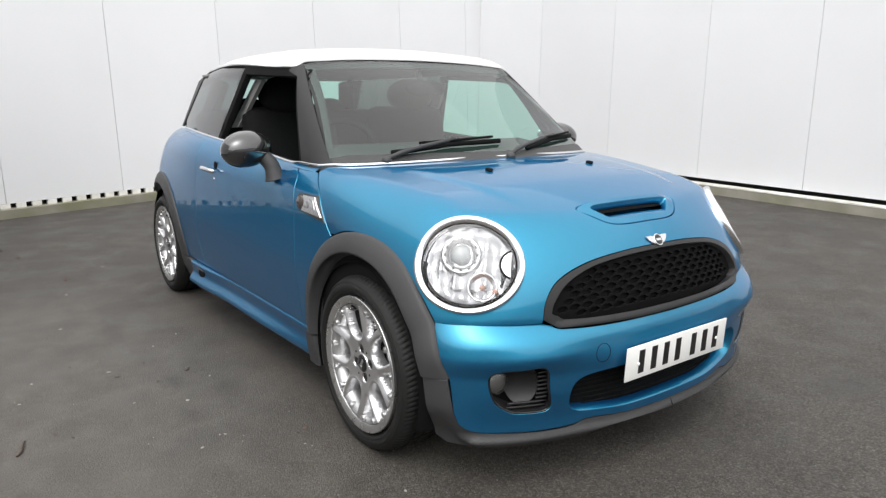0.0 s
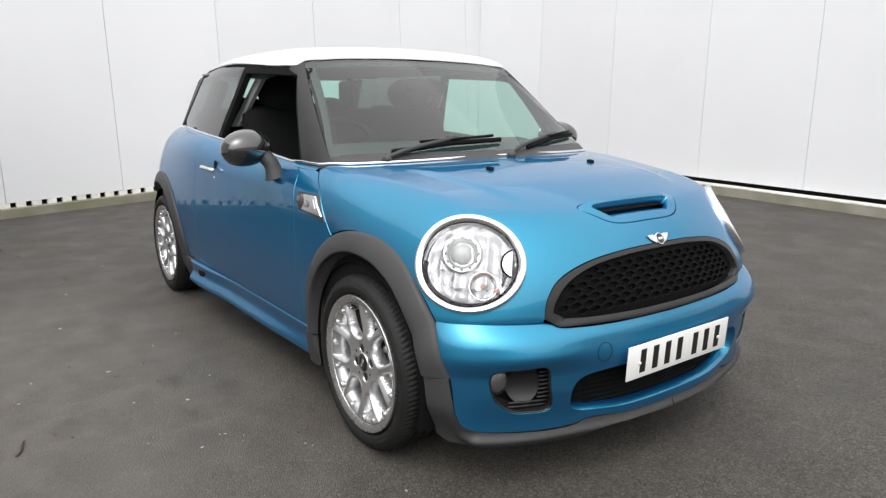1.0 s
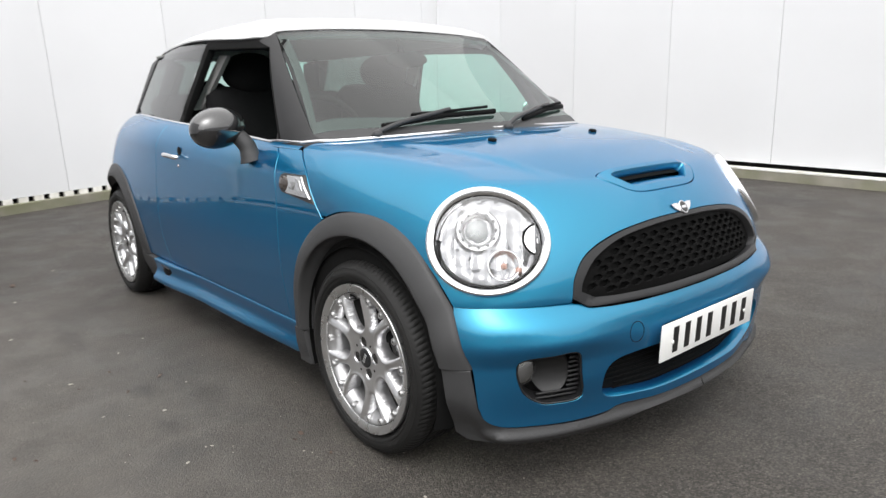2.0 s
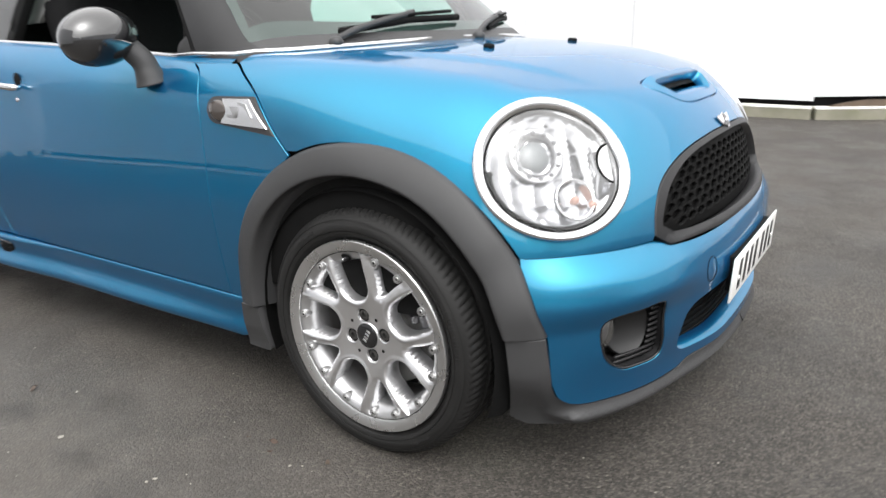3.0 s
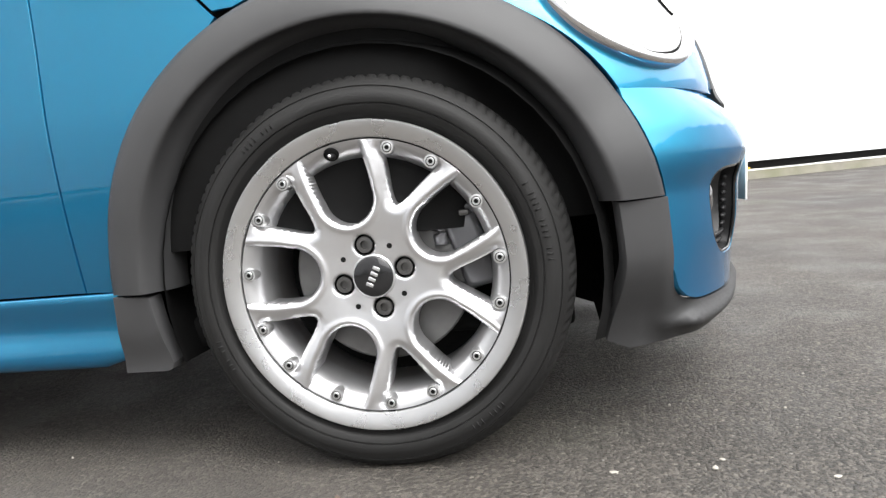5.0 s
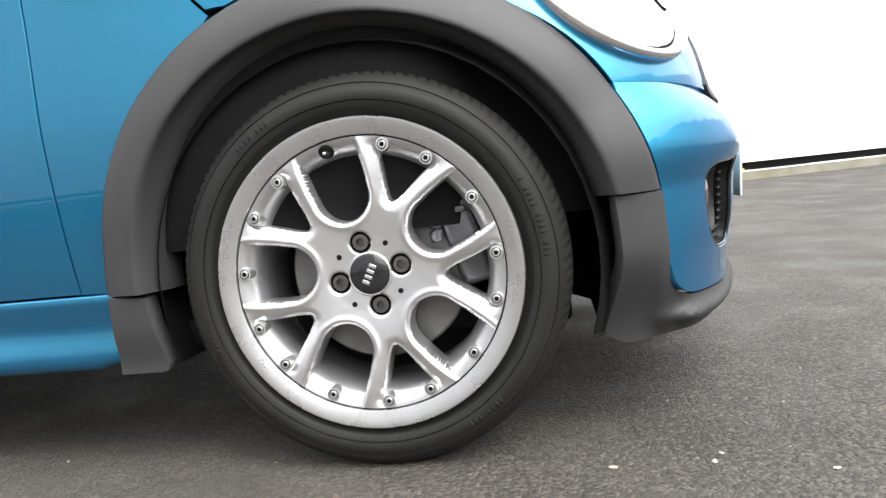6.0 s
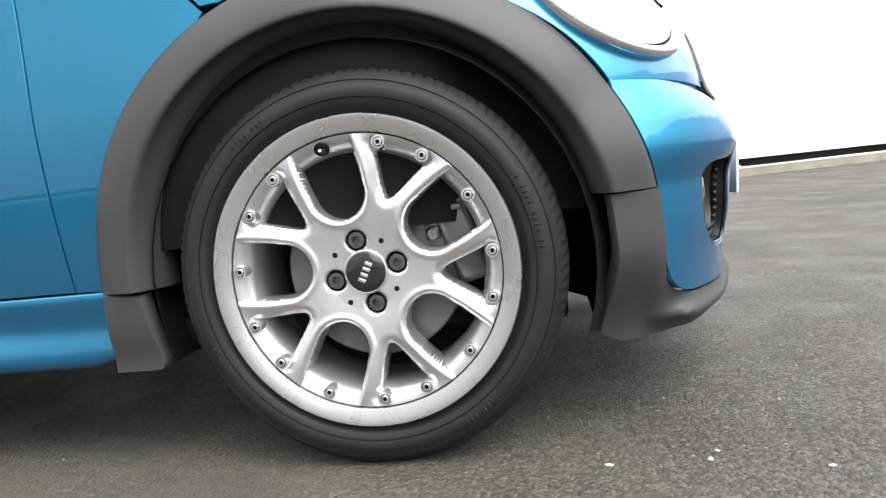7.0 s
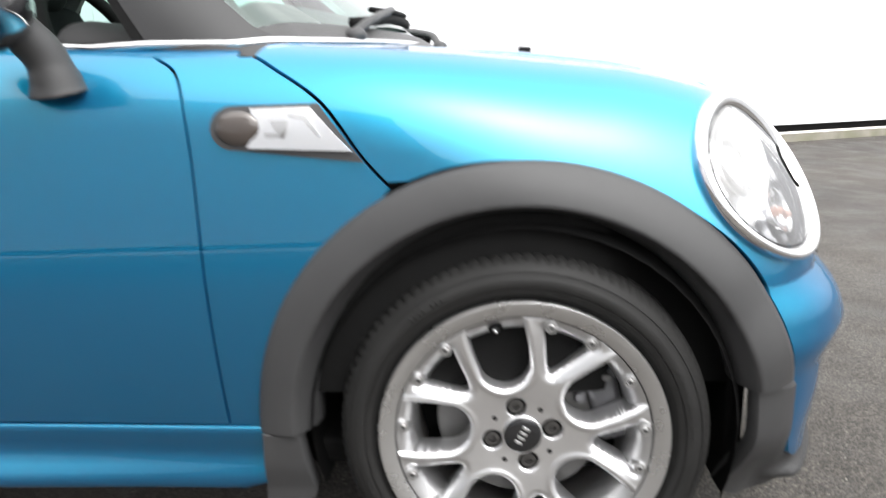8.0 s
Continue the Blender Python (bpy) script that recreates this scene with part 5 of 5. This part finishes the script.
def tyre_mesh():
    n = 432
    prof = [(0.224, 0.022), (0.232, 0.014), (0.2365, 0.009), (0.2405, 0.0065), (0.2440, 0.0020), (0.2465, -0.0030), (0.2485, -0.0048), (0.2555, -0.0068), (0.2562, -0.0050), (0.2575, -0.0050), (0.2582, -0.0075), (0.262, -0.0085), (0.272, -0.0085), (0.2735, -0.0072), (0.2805, -0.0052), (0.2812, -0.0036), (0.2822, -0.0030), (0.2830, -0.0042), (0.291, 0.003), (0.2965, 0.010),
            (0.3005, 0.0185), (0.3025, 0.028), (0.3035, 0.038), (0.3035, 0.052), (0.297, 0.054), (0.297, 0.062), (0.3045, 0.064), (0.305, 0.088), (0.298, 0.090), (0.298, 0.100), (0.305, 0.102),
            (0.3045, 0.128), (0.297, 0.130), (0.297, 0.138), (0.3035, 0.140), (0.302, 0.168), (0.298, 0.186), (0.285, 0.200), (0.25, 0.203), (0.224, 0.19)]
    v, m = [], len(prof)
    for i, (r, o) in enumerate(prof):
        for j in range(n):
            a = TAU * j / n + (o - 0.09) * 0.9 * (1 if o > 0 else 0)
            sipe = 0.0034 if (j % 4 == 0 and r > 0.29 and (0.009 <= o <= 0.04 or 0.137 <= o <= 0.17)) else 0.0
            sipe += 0.003 if (j % 8 == 0 and r > 0.30 and 0.063 <= o <= 0.129) else 0.0
            v.append(((r - sipe) * math.cos(a), o, (r - sipe) * math.sin(a)))
    fs = [(i * n + j, i * n + (j + 1) % n, ((i + 1) % m) * n + (j + 1) % n, ((i + 1) % m) * n + j) for i in range(m) for j in range(n)]
    return v, [], fs


WHEEL_MESH = {}


def shared(name, mat, parent, label, make, m=None, deg=None):
    """A part whose mesh is built once and shared by its repeats."""
    if name not in WHEEL_MESH:
        ob = part(name, make(), mat, parent, label)
        if deg:
            sharp(ob, deg)
        WHEEL_MESH[name] = ob.data
    else:
        ob = new(name, WHEEL_MESH[name])
        ob.parent = parent
        if label:
            tagged(ob, label)
    if m is not None:
        ob.matrix_local = m
    return ob


def at_polar(r, a, o):
    return Matrix.Translation((r * math.cos(a), o, r * math.sin(a)))


def wheel(x, s, turn=0.0):
    root = new("wheel")
    root.parent = car
    root.matrix_local = Matrix.Translation((x + 0.003, s * 0.805, 0.2998)) @ Matrix.Rotation(0 if s < 0 else math.pi, 4, "Z") @ Matrix.Rotation(turn, 4, "Y")
    shared("tyre", RUBBER, root, "worn black tyre", tyre_mesh, deg=50)
    shared("rim_lip", LIP, root, "polished scuffed rim lip", lambda: lathe([(0.2085, 0.018), (0.2085, 0.0020), (0.2092, 0.0004), (0.2106, -0.0004), (0.2222, -0.0040), (0.2318, -0.0066), (0.2336, -0.0066), (0.2348, -0.0050), (0.2353, 0.000), (0.2353, 0.006), (0.230, 0.016)], 144), deg=30)
    shared("rim_groove", MATT, root, "", lambda: lathe([(0.2087, 0.0058), (0.2064, 0.0058)], 96))
    shared("barrel", SHADED_ALLOY, root, "", lambda: lathe([(0.177, 0.070), (0.178, 0.09), (0.183, 0.17), (0.195, 0.20)], 96))
    shared("rim_slope", RIM, root, "silver rim sloping into the wheel", lambda: lathe([(0.2066, 0.0035), (0.2030, 0.0045), (0.197, 0.0080), (0.191, 0.0130), (0.1865, 0.0195), (0.1825, 0.0280), (0.1795, 0.038), (0.1780, 0.048), (0.1772, 0.058), (0.1770, 0.072)], 120))
    shared("spider", ALLOY, root, "silver forked-spoke alloy centre", spider_mesh, deg=70)
    shared("brake_disc", DISC, root, "", lambda: lathe([(0.070, 0.062), (0.075, 0.078), (0.142, 0.078), (0.145, 0.081), (0.145, 0.104), (0.06, 0.104)], 64), deg=40)
    shared("disc_hat", MATT, root, "", lambda: lathe([(0.02, 0.065), (0.072, 0.065), (0.074, 0.09)], 48))
    shared("caliper", HOUSING, root, "dark brake caliper", lambda: box((0.055, 0.075, 0.15), (0, 0, 0), 0.012), Matrix.Rotation(radians(-15), 4, "Y") @ Matrix.Translation((0.146, 0.10, 0.0)))
    arm = [(q.x, 0.072, q.z) for q in (Vector(c) for c in curve([(0.100, 0, 0.035), (0.098, 0, 0.062), (0.110, 0, 0.084), (0.138, 0, 0.092), (0.172, 0, 0.086)], 5))]
    shared("caliper_bracket", HOUSING, root, "dark caliper bracket", lambda: tube(arm, 0.0115, 10))
    shared("bracket_pin", STEEL, root, "", lambda: box((0.016, 0.014, 0.009), (0.141, 0.060, 0.083), 0.002))
    shared("back_plate", MATT, root, "", lambda: lathe([(0.0, 0.15), (0.184, 0.15)], 48))
    for k in range(15):
        a = ARMS + (k // 3) * TAU / 5 + (radians(10), radians(-10), radians(36))[k % 3]
        if k == 2:
            tilt = Matrix.Rotation(-a, 4, "Y") @ Matrix.Rotation(radians(-37), 4, "Z")
            shared("valve_hole", MATT, root, "dark hole round the tyre valve", lambda: lathe([(0.0118, 0.001), (0.0112, -0.0010), (0.0, -0.0006)], 24), at_polar(0.1930, a, 0.0085) @ tilt)
            shared("valve", POD, root, "black tyre valve", lambda: lathe([(0.0, -0.013), (0.0034, -0.0128), (0.0042, -0.004), (0.006, 0.0), (0.006, 0.012)], 16), at_polar(0.1905, a, 0.0095))
            shared("valve_cap", CHROME, root, "", lambda: lathe([(0.0, -0.0142), (0.0022, -0.0140), (0.0026, -0.0128)], 12), at_polar(0.1905, a, 0.0095))
            continue
        m = at_polar(0.1952, a, 0.002)
        shared("rim_bolt", BOLT, root, "", lambda: lathe([(0.0104, 0.026), (0.0100, 0.0002), (0.0094, -0.0010), (0.0074, -0.0012), (0.0071, 0.0010), (0.0060, 0.0010), (0.0058, -0.0016), (0.0052, -0.0022), (0.0036, -0.0022), (0.0034, 0.001), (0.0, 0.001)], 22), m, 30)
        shared("bolt_socket", MATT, root, "", lambda: lathe([(0.0035, -0.0008), (0.0, -0.0008)], 6), m)
        shared("bolt_seat", MATT, root, "", lambda: lathe([(0.0072, 0.0006), (0.0059, 0.0006)], 20), m)
    for k in range(4):
        a = radians(12) + k * TAU / 4
        shared("nut_pocket", MATT, root, "", lambda: lathe([(0.0161, 0.016), (0.0156, 0.036), (0.0, 0.036)], 24), at_polar(0.05, a, 0))
        shared("wheel_bolt", STEEL, root, "", lambda: lathe([(0.0135, 0.036), (0.0133, 0.020), (0.0122, 0.0175), (0.0066, 0.0175), (0.0062, 0.0255), (0.0, 0.0255)], 14), at_polar(0.05, a, 0), 20)
        shared("hub_dot", MATT, root, "", lambda: lathe([(0.0042, 0.0140), (0.0, 0.0140)], 14), at_polar(0.0535, a + TAU / 8, 0))
    shared("hub_ring", ALLOY, root, "", lambda: lathe([(0.0345, 0.018), (0.0335, 0.0135), (0.0318, 0.0122), (0.0308, 0.0130)], 48))
    shared("centre_cap", GLOSSBLACK, root, "black centre cap", lambda: lathe([(0.0312, 0.016), (0.0309, 0.0125), (0.0295, 0.0112), (0.016, 0.0100), (0.0, 0.0096)], 48))
    for k in range(4):
        shared("cap_mark", ALLOY, root, "", lambda: box((0.0115, 0.0012, 0.0052), (0, 0, 0), 0.0004), Matrix.Rotation(radians(28), 4, "Y") @ Matrix.Translation((0, 0.0101, -0.0135 + 0.009 * k)))
    # raised bars of moulded writing on the sidewall
    for a0, k0, r0 in ((2, 15, 0.268), (118, 9, 0.270), (198, 7, 0.268), (300, 9, 0.270)):
        for k in range(k0):
            if k % 5 == 3:
                continue
            a = radians(a0 + k * 1.75)
            shared("sidewall_mark", RUBBER, root, "", lambda: box((0.0095, 0.0011, 0.0022), (0, 0, 0)), at_polar(r0, a, -0.0087) @ Matrix.Rotation(-a, 4, "Y"))
    return root


for x, turn in ((0.0, 0.0), (-2.467, 0.5)):
    for s in (-1, 1):
        wheel(x, s, turn)

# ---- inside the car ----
part("shade_sheet", shade_sheet(), MATT, car)
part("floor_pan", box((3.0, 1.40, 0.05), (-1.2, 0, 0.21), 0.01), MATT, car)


def cushion(size, centre, rot=0.0, bevel=0.05):
    bm = box(size, (0, 0, 0), bevel, 4)
    bmesh.ops.transform(bm, matrix=Matrix.Translation(centre) @ Matrix.Rotation(radians(rot), 4, "Y"), verts=bm.verts)
    return bm


for y in (-0.36, 0.36):
    seat = new("front_seat")
    seat.parent = car
    part("seat_base", cushion((0.50, 0.50, 0.16), (-1.15, y, 0.50)), FABRIC, seat, "black fabric front seat")
    part("backrest", cushion((0.14, 0.50, 0.66), (-1.44, y, 0.82), -16, 0.06), FABRIC, seat)
    part("headrest", ball((0.060, 0.150, 0.098), (-1.49, y * 1.07, 1.200), Matrix.Rotation(radians(-10), 4, "Y")), FABRIC, seat, "rounded black headrest")
    for o in (-0.055, 0.055):
        part("headrest_post", tube([(-1.52, y * 1.07 + o, 1.05), (-1.51, y * 1.07 + o, 1.16)], 0.006, 8), CHROME, seat)
for y in (-0.33, 0.33):
    rs = new("rear_seat")
    rs.parent = car
    part("backrest", cushion((0.14, 0.56, 0.55), (-2.25, y, 0.85), -18, 0.06), FABRIC, rs, "black rear seat")
    part("headrest", ball((0.05, 0.12, 0.065), (-2.32, y * 0.85, 1.125)), FABRIC, rs)
part("parcel_shelf", box((0.50, 1.10, 0.03), (-2.58, 0, 0.98), 0.01), FABRIC, car)
part("dashboard", cushion((0.42, 1.28, 0.22), (-0.62, 0, 0.86), 6, 0.06), material("dark_dashboard", (0.02, 0.02, 0.021), 0.7, 0, 0.2, 12), car, "dark grey dashboard")
sw = part("steering_wheel", lathe([(0.170 + 0.014 * math.cos(a), 0.014 * math.sin(a)) for a in np.linspace(0, TAU, 12, endpoint=False)], 48, closed=True), MATT, car, "black steering wheel")
sw.matrix_local = Matrix.Translation((-0.86, -0.36, 0.93)) @ Matrix.Rotation(radians(65), 4, "Y") @ Matrix.Rotation(radians(90), 4, "X")
part("wheel_hub", cushion((0.06, 0.30, 0.07), (-0.855, -0.36, 0.93), -25, 0.02), MATT, car)
part("interior_mirror", ball((0.026, 0.115, 0.036), (-0.83, 0.045, 1.232)), MATT, car, "black interior mirror")
part("mirror_stalk", tube([(-0.83, 0.02, 1.255), (-0.832, 0.0, 1.318)], 0.012, 8), MATT, car)
part("headlining", box((1.42, 1.10, 0.012), (-1.62, 0, 1.318), 0.004), material("grey_headlining", (0.30, 0.30, 0.29), 0.9, 0, 0.08, 30), car, "grey headlining")
for s in (-1, 1):
    trim = [Vector((x, s * y, z)) for x, y, z in ((-1.665, 0.620, 1.035), (-1.560, 0.620, 1.040), (-1.352, 0.560, 1.272), (-1.440, 0.560, 1.278))]
    part("b_pillar_trim", ([tuple(v + Vector((0, d, 0))) for d in (0, -s * 0.02) for v in trim], [], [(0, 1, 2, 3), (7, 6, 5, 4), (0, 4, 5, 1), (1, 5, 6, 2), (2, 6, 7, 3), (3, 7, 4, 0)]), TRIM, car, "grey pillar trim", smooth=False)
    part("door_card", box((1.12, 0.05, 0.52), (-1.14, s * 0.665, 0.66), 0.02), FABRIC, car)
    part("c_pillar", tube([(-2.50, s * 0.50, 1.0), (-2.36, s * 0.43, 1.28)], 0.05, 10), MATT, car)

# ---- on the far kerb ----
def far_kerb(x, into):
    """A place along the far kerb, into metres behind its front edge."""
    k = (x - 0.2) / 8.8
    px, py = 0.2 + 8.8 * k, 5.1 + 4.3 * k
    n = Vector((-4.3, 8.8)).normalized()
    q = Vector((px, py)) + n * (into - 0.10)
    return Vector((q.x, q.y, float(rise(q.x, q.y))))


def kerb_strip(x0, x1, i0, i1, lo, hi, n=8):
    v = []
    for x in np.linspace(x0, x1, n):
        for into, z in ((i0, lo), (i0, hi), (i1, hi), (i1, lo)):
            v.append(tuple(far_kerb(float(x), into) + Vector((0, 0, z))))
    fs = [(i * 4 + k, i * 4 + (k + 1) % 4, (i + 1) * 4 + (k + 1) % 4, (i + 1) * 4 + k) for i in range(n - 1) for k in range(4)]
    return v, [], fs + [(3, 2, 1, 0), (4 * n - 4, 4 * n - 3, 4 * n - 2, 4 * n - 1)]


tagged(part("painted_strip", kerb_strip(1.60, 2.36, 0.03, 0.085, 0.106, 0.130), YELLOW, smooth=False), "yellow-painted strip lying on the whitewashed kerb", "strip")
tagged(part("stick", kerb_strip(2.45, 3.15, 0.035, 0.047, 0.106, 0.116), MATT, smooth=False), "thin dark stick lying on the whitewashed kerb", "stick")
arc = [tuple(far_kerb(float(x), 0.075) + Vector((0, 0, 0.106 + 0.060 * math.sin(math.pi * u) ** 0.8))) for u, x in zip(np.linspace(0, 1, 14), np.linspace(0.30, 1.04, 14))]
fs = [(i, i + 1, 15 + i, 14 + i) for i in range(13)]
low = [(x, y, float(rise(x, y)) + 0.106) for x, y, _ in arc]
tagged(part("bent_board", (arc + low, [], fs), material("weathered_brown_board", (0.09, 0.065, 0.045), 0.8, 0, 0.4, 12), smooth=False), "bent brown board standing on the whitewashed kerb", "board").modifiers.new("thickness", "SOLIDIFY").thickness = 0.012

# ---- small things lying on the yard ----
random.seed(7)


def leaf_mesh(k):
    n, out = 9, []
    for i in range(n):
        u = i / (n - 1)
        w = 0.013 * math.sin(math.pi * u) ** 0.7
        out.append((u * 0.05 - 0.025, w, 0.006 * math.sin(5 * u + k)))
        out.append((u * 0.05 - 0.025, -w, 0.006 * math.sin(5 * u + k + 1)))
    return [(x, y, z + 0.008) for x, y, z in out], [], [(2 * i, 2 * i + 1, 2 * i + 3, 2 * i + 2) for i in range(n - 1)]


LITTER = ((-0.227, -0.913, 20, 0.55), (-0.205, -0.945, 80, 0.35), (-0.05, -0.905, 140, 0.4), (-0.30, -0.93, 10, 0.3), (-4.40, -1.59, 50, 1.0), (-4.74, -1.38, 110, 0.8), (-4.05, -1.51, 30, 0.9),
          (-3.11, -1.31, 0, 1.1), (-1.38, -1.52, 37, 0.35), (-1.14, -1.37, 74, 0.5), (-1.05, -1.10, 111, 0.6), (-0.98, -1.24, 148, 0.5), (-0.70, -1.66, 5, 0.4), (-0.64, -1.61, 60, 0.35), (-1.24, -1.24, 25, 0.4))
for k, (x, y, r, sc) in enumerate(LITTER):
    lf = tagged(part("leaf", leaf_mesh(k), LEAF), "small dry brown leaf lying on asphalt", "leaf", "fallen leaves")
    lf.matrix_world = Matrix.Translation((x, y, float(rise(x, y)))) @ Matrix.Rotation(radians(r), 4, "Z") @ Matrix.Scale(sc, 4)


def pebble(k):
    bm = bmesh.new()
    bmesh.ops.create_icosphere(bm, subdivisions=1, radius=1.0)
    rr = random.Random(k)
    for v in bm.verts:
        v.co *= rr.uniform(0.7, 1.2)
        v.co.z = v.co.z * 0.5 + 0.35
    return bm


twig = [(-0.70, -1.755, 0.006), (-0.66, -1.765, 0.008), (-0.625, -1.77, 0.007), (-0.60, -1.785, 0.005)]
tagged(part("twig", tube(curve(twig, 4), 0.0045, 6), LEAF), "short dark twig lying on asphalt", "twig")
spots = [(0.334, -0.835, 0.007), (0.473, -0.828, 0.007), (0.49, -0.80, 0.005), (-0.353, -1.163, 0.006), (-0.30, -1.26, 0.008), (0.62, -0.86, 0.005), (-0.12, -0.96, 0.005), (-0.36, -1.18, 0.006), (0.30, -1.0, 0.004), (-3.38, -1.04, 0.012), (-2.71, -1.36, 0.012),
         (-2.00, -1.48, 0.010), (-1.57, -1.01, 0.008), (-1.22, -1.39, 0.010), (-0.92, -1.04, 0.007), (-0.72, -1.19, 0.009), (-0.82, -1.37, 0.007), (-1.27, -1.68, 0.008), (-1.07, -1.74, 0.007), (-1.45, -1.15, 0.008)]
for k, (x, y, r) in enumerate(spots):
    pb = tagged(part("stone_chip", pebble(k), CHIP, smooth=False), "pale stone chip lying on asphalt", "stone", "stone chips")
    pb.matrix_world = Matrix.Translation((x, y, float(rise(x, y)))) @ Matrix.Rotation(k * 1.3, 4, "Z") @ Matrix.Diagonal((r * 1.1, r * 0.7, r * 0.6, 1))


def grit():
    rr = np.random.RandomState(3)
    v, fs = [], []
    for _ in range(450):
        x, y = rr.uniform(-4, 3), rr.uniform(-3.2, -0.4) if rr.rand() < 0.7 else rr.uniform(0.5, 4.8)
        r = rr.uniform(0.0012, 0.0035)
        b = len(v)
        z = float(rise(x, y))
        a = rr.uniform(0, 6)
        for i in range(4):
            v.append((x + r * math.cos(a + i * 1.57), y + r * 0.8 * math.sin(a + i * 1.57), z))
        v.append((x, y, z + r))
        fs += [(b + i, b + (i + 1) % 4, b + 4) for i in range(4)]
    return v, [], fs


tagged(part("grit", grit(), CHIP, smooth=False), "loose pale grit scattered over the asphalt", "grit", kind="stuff")
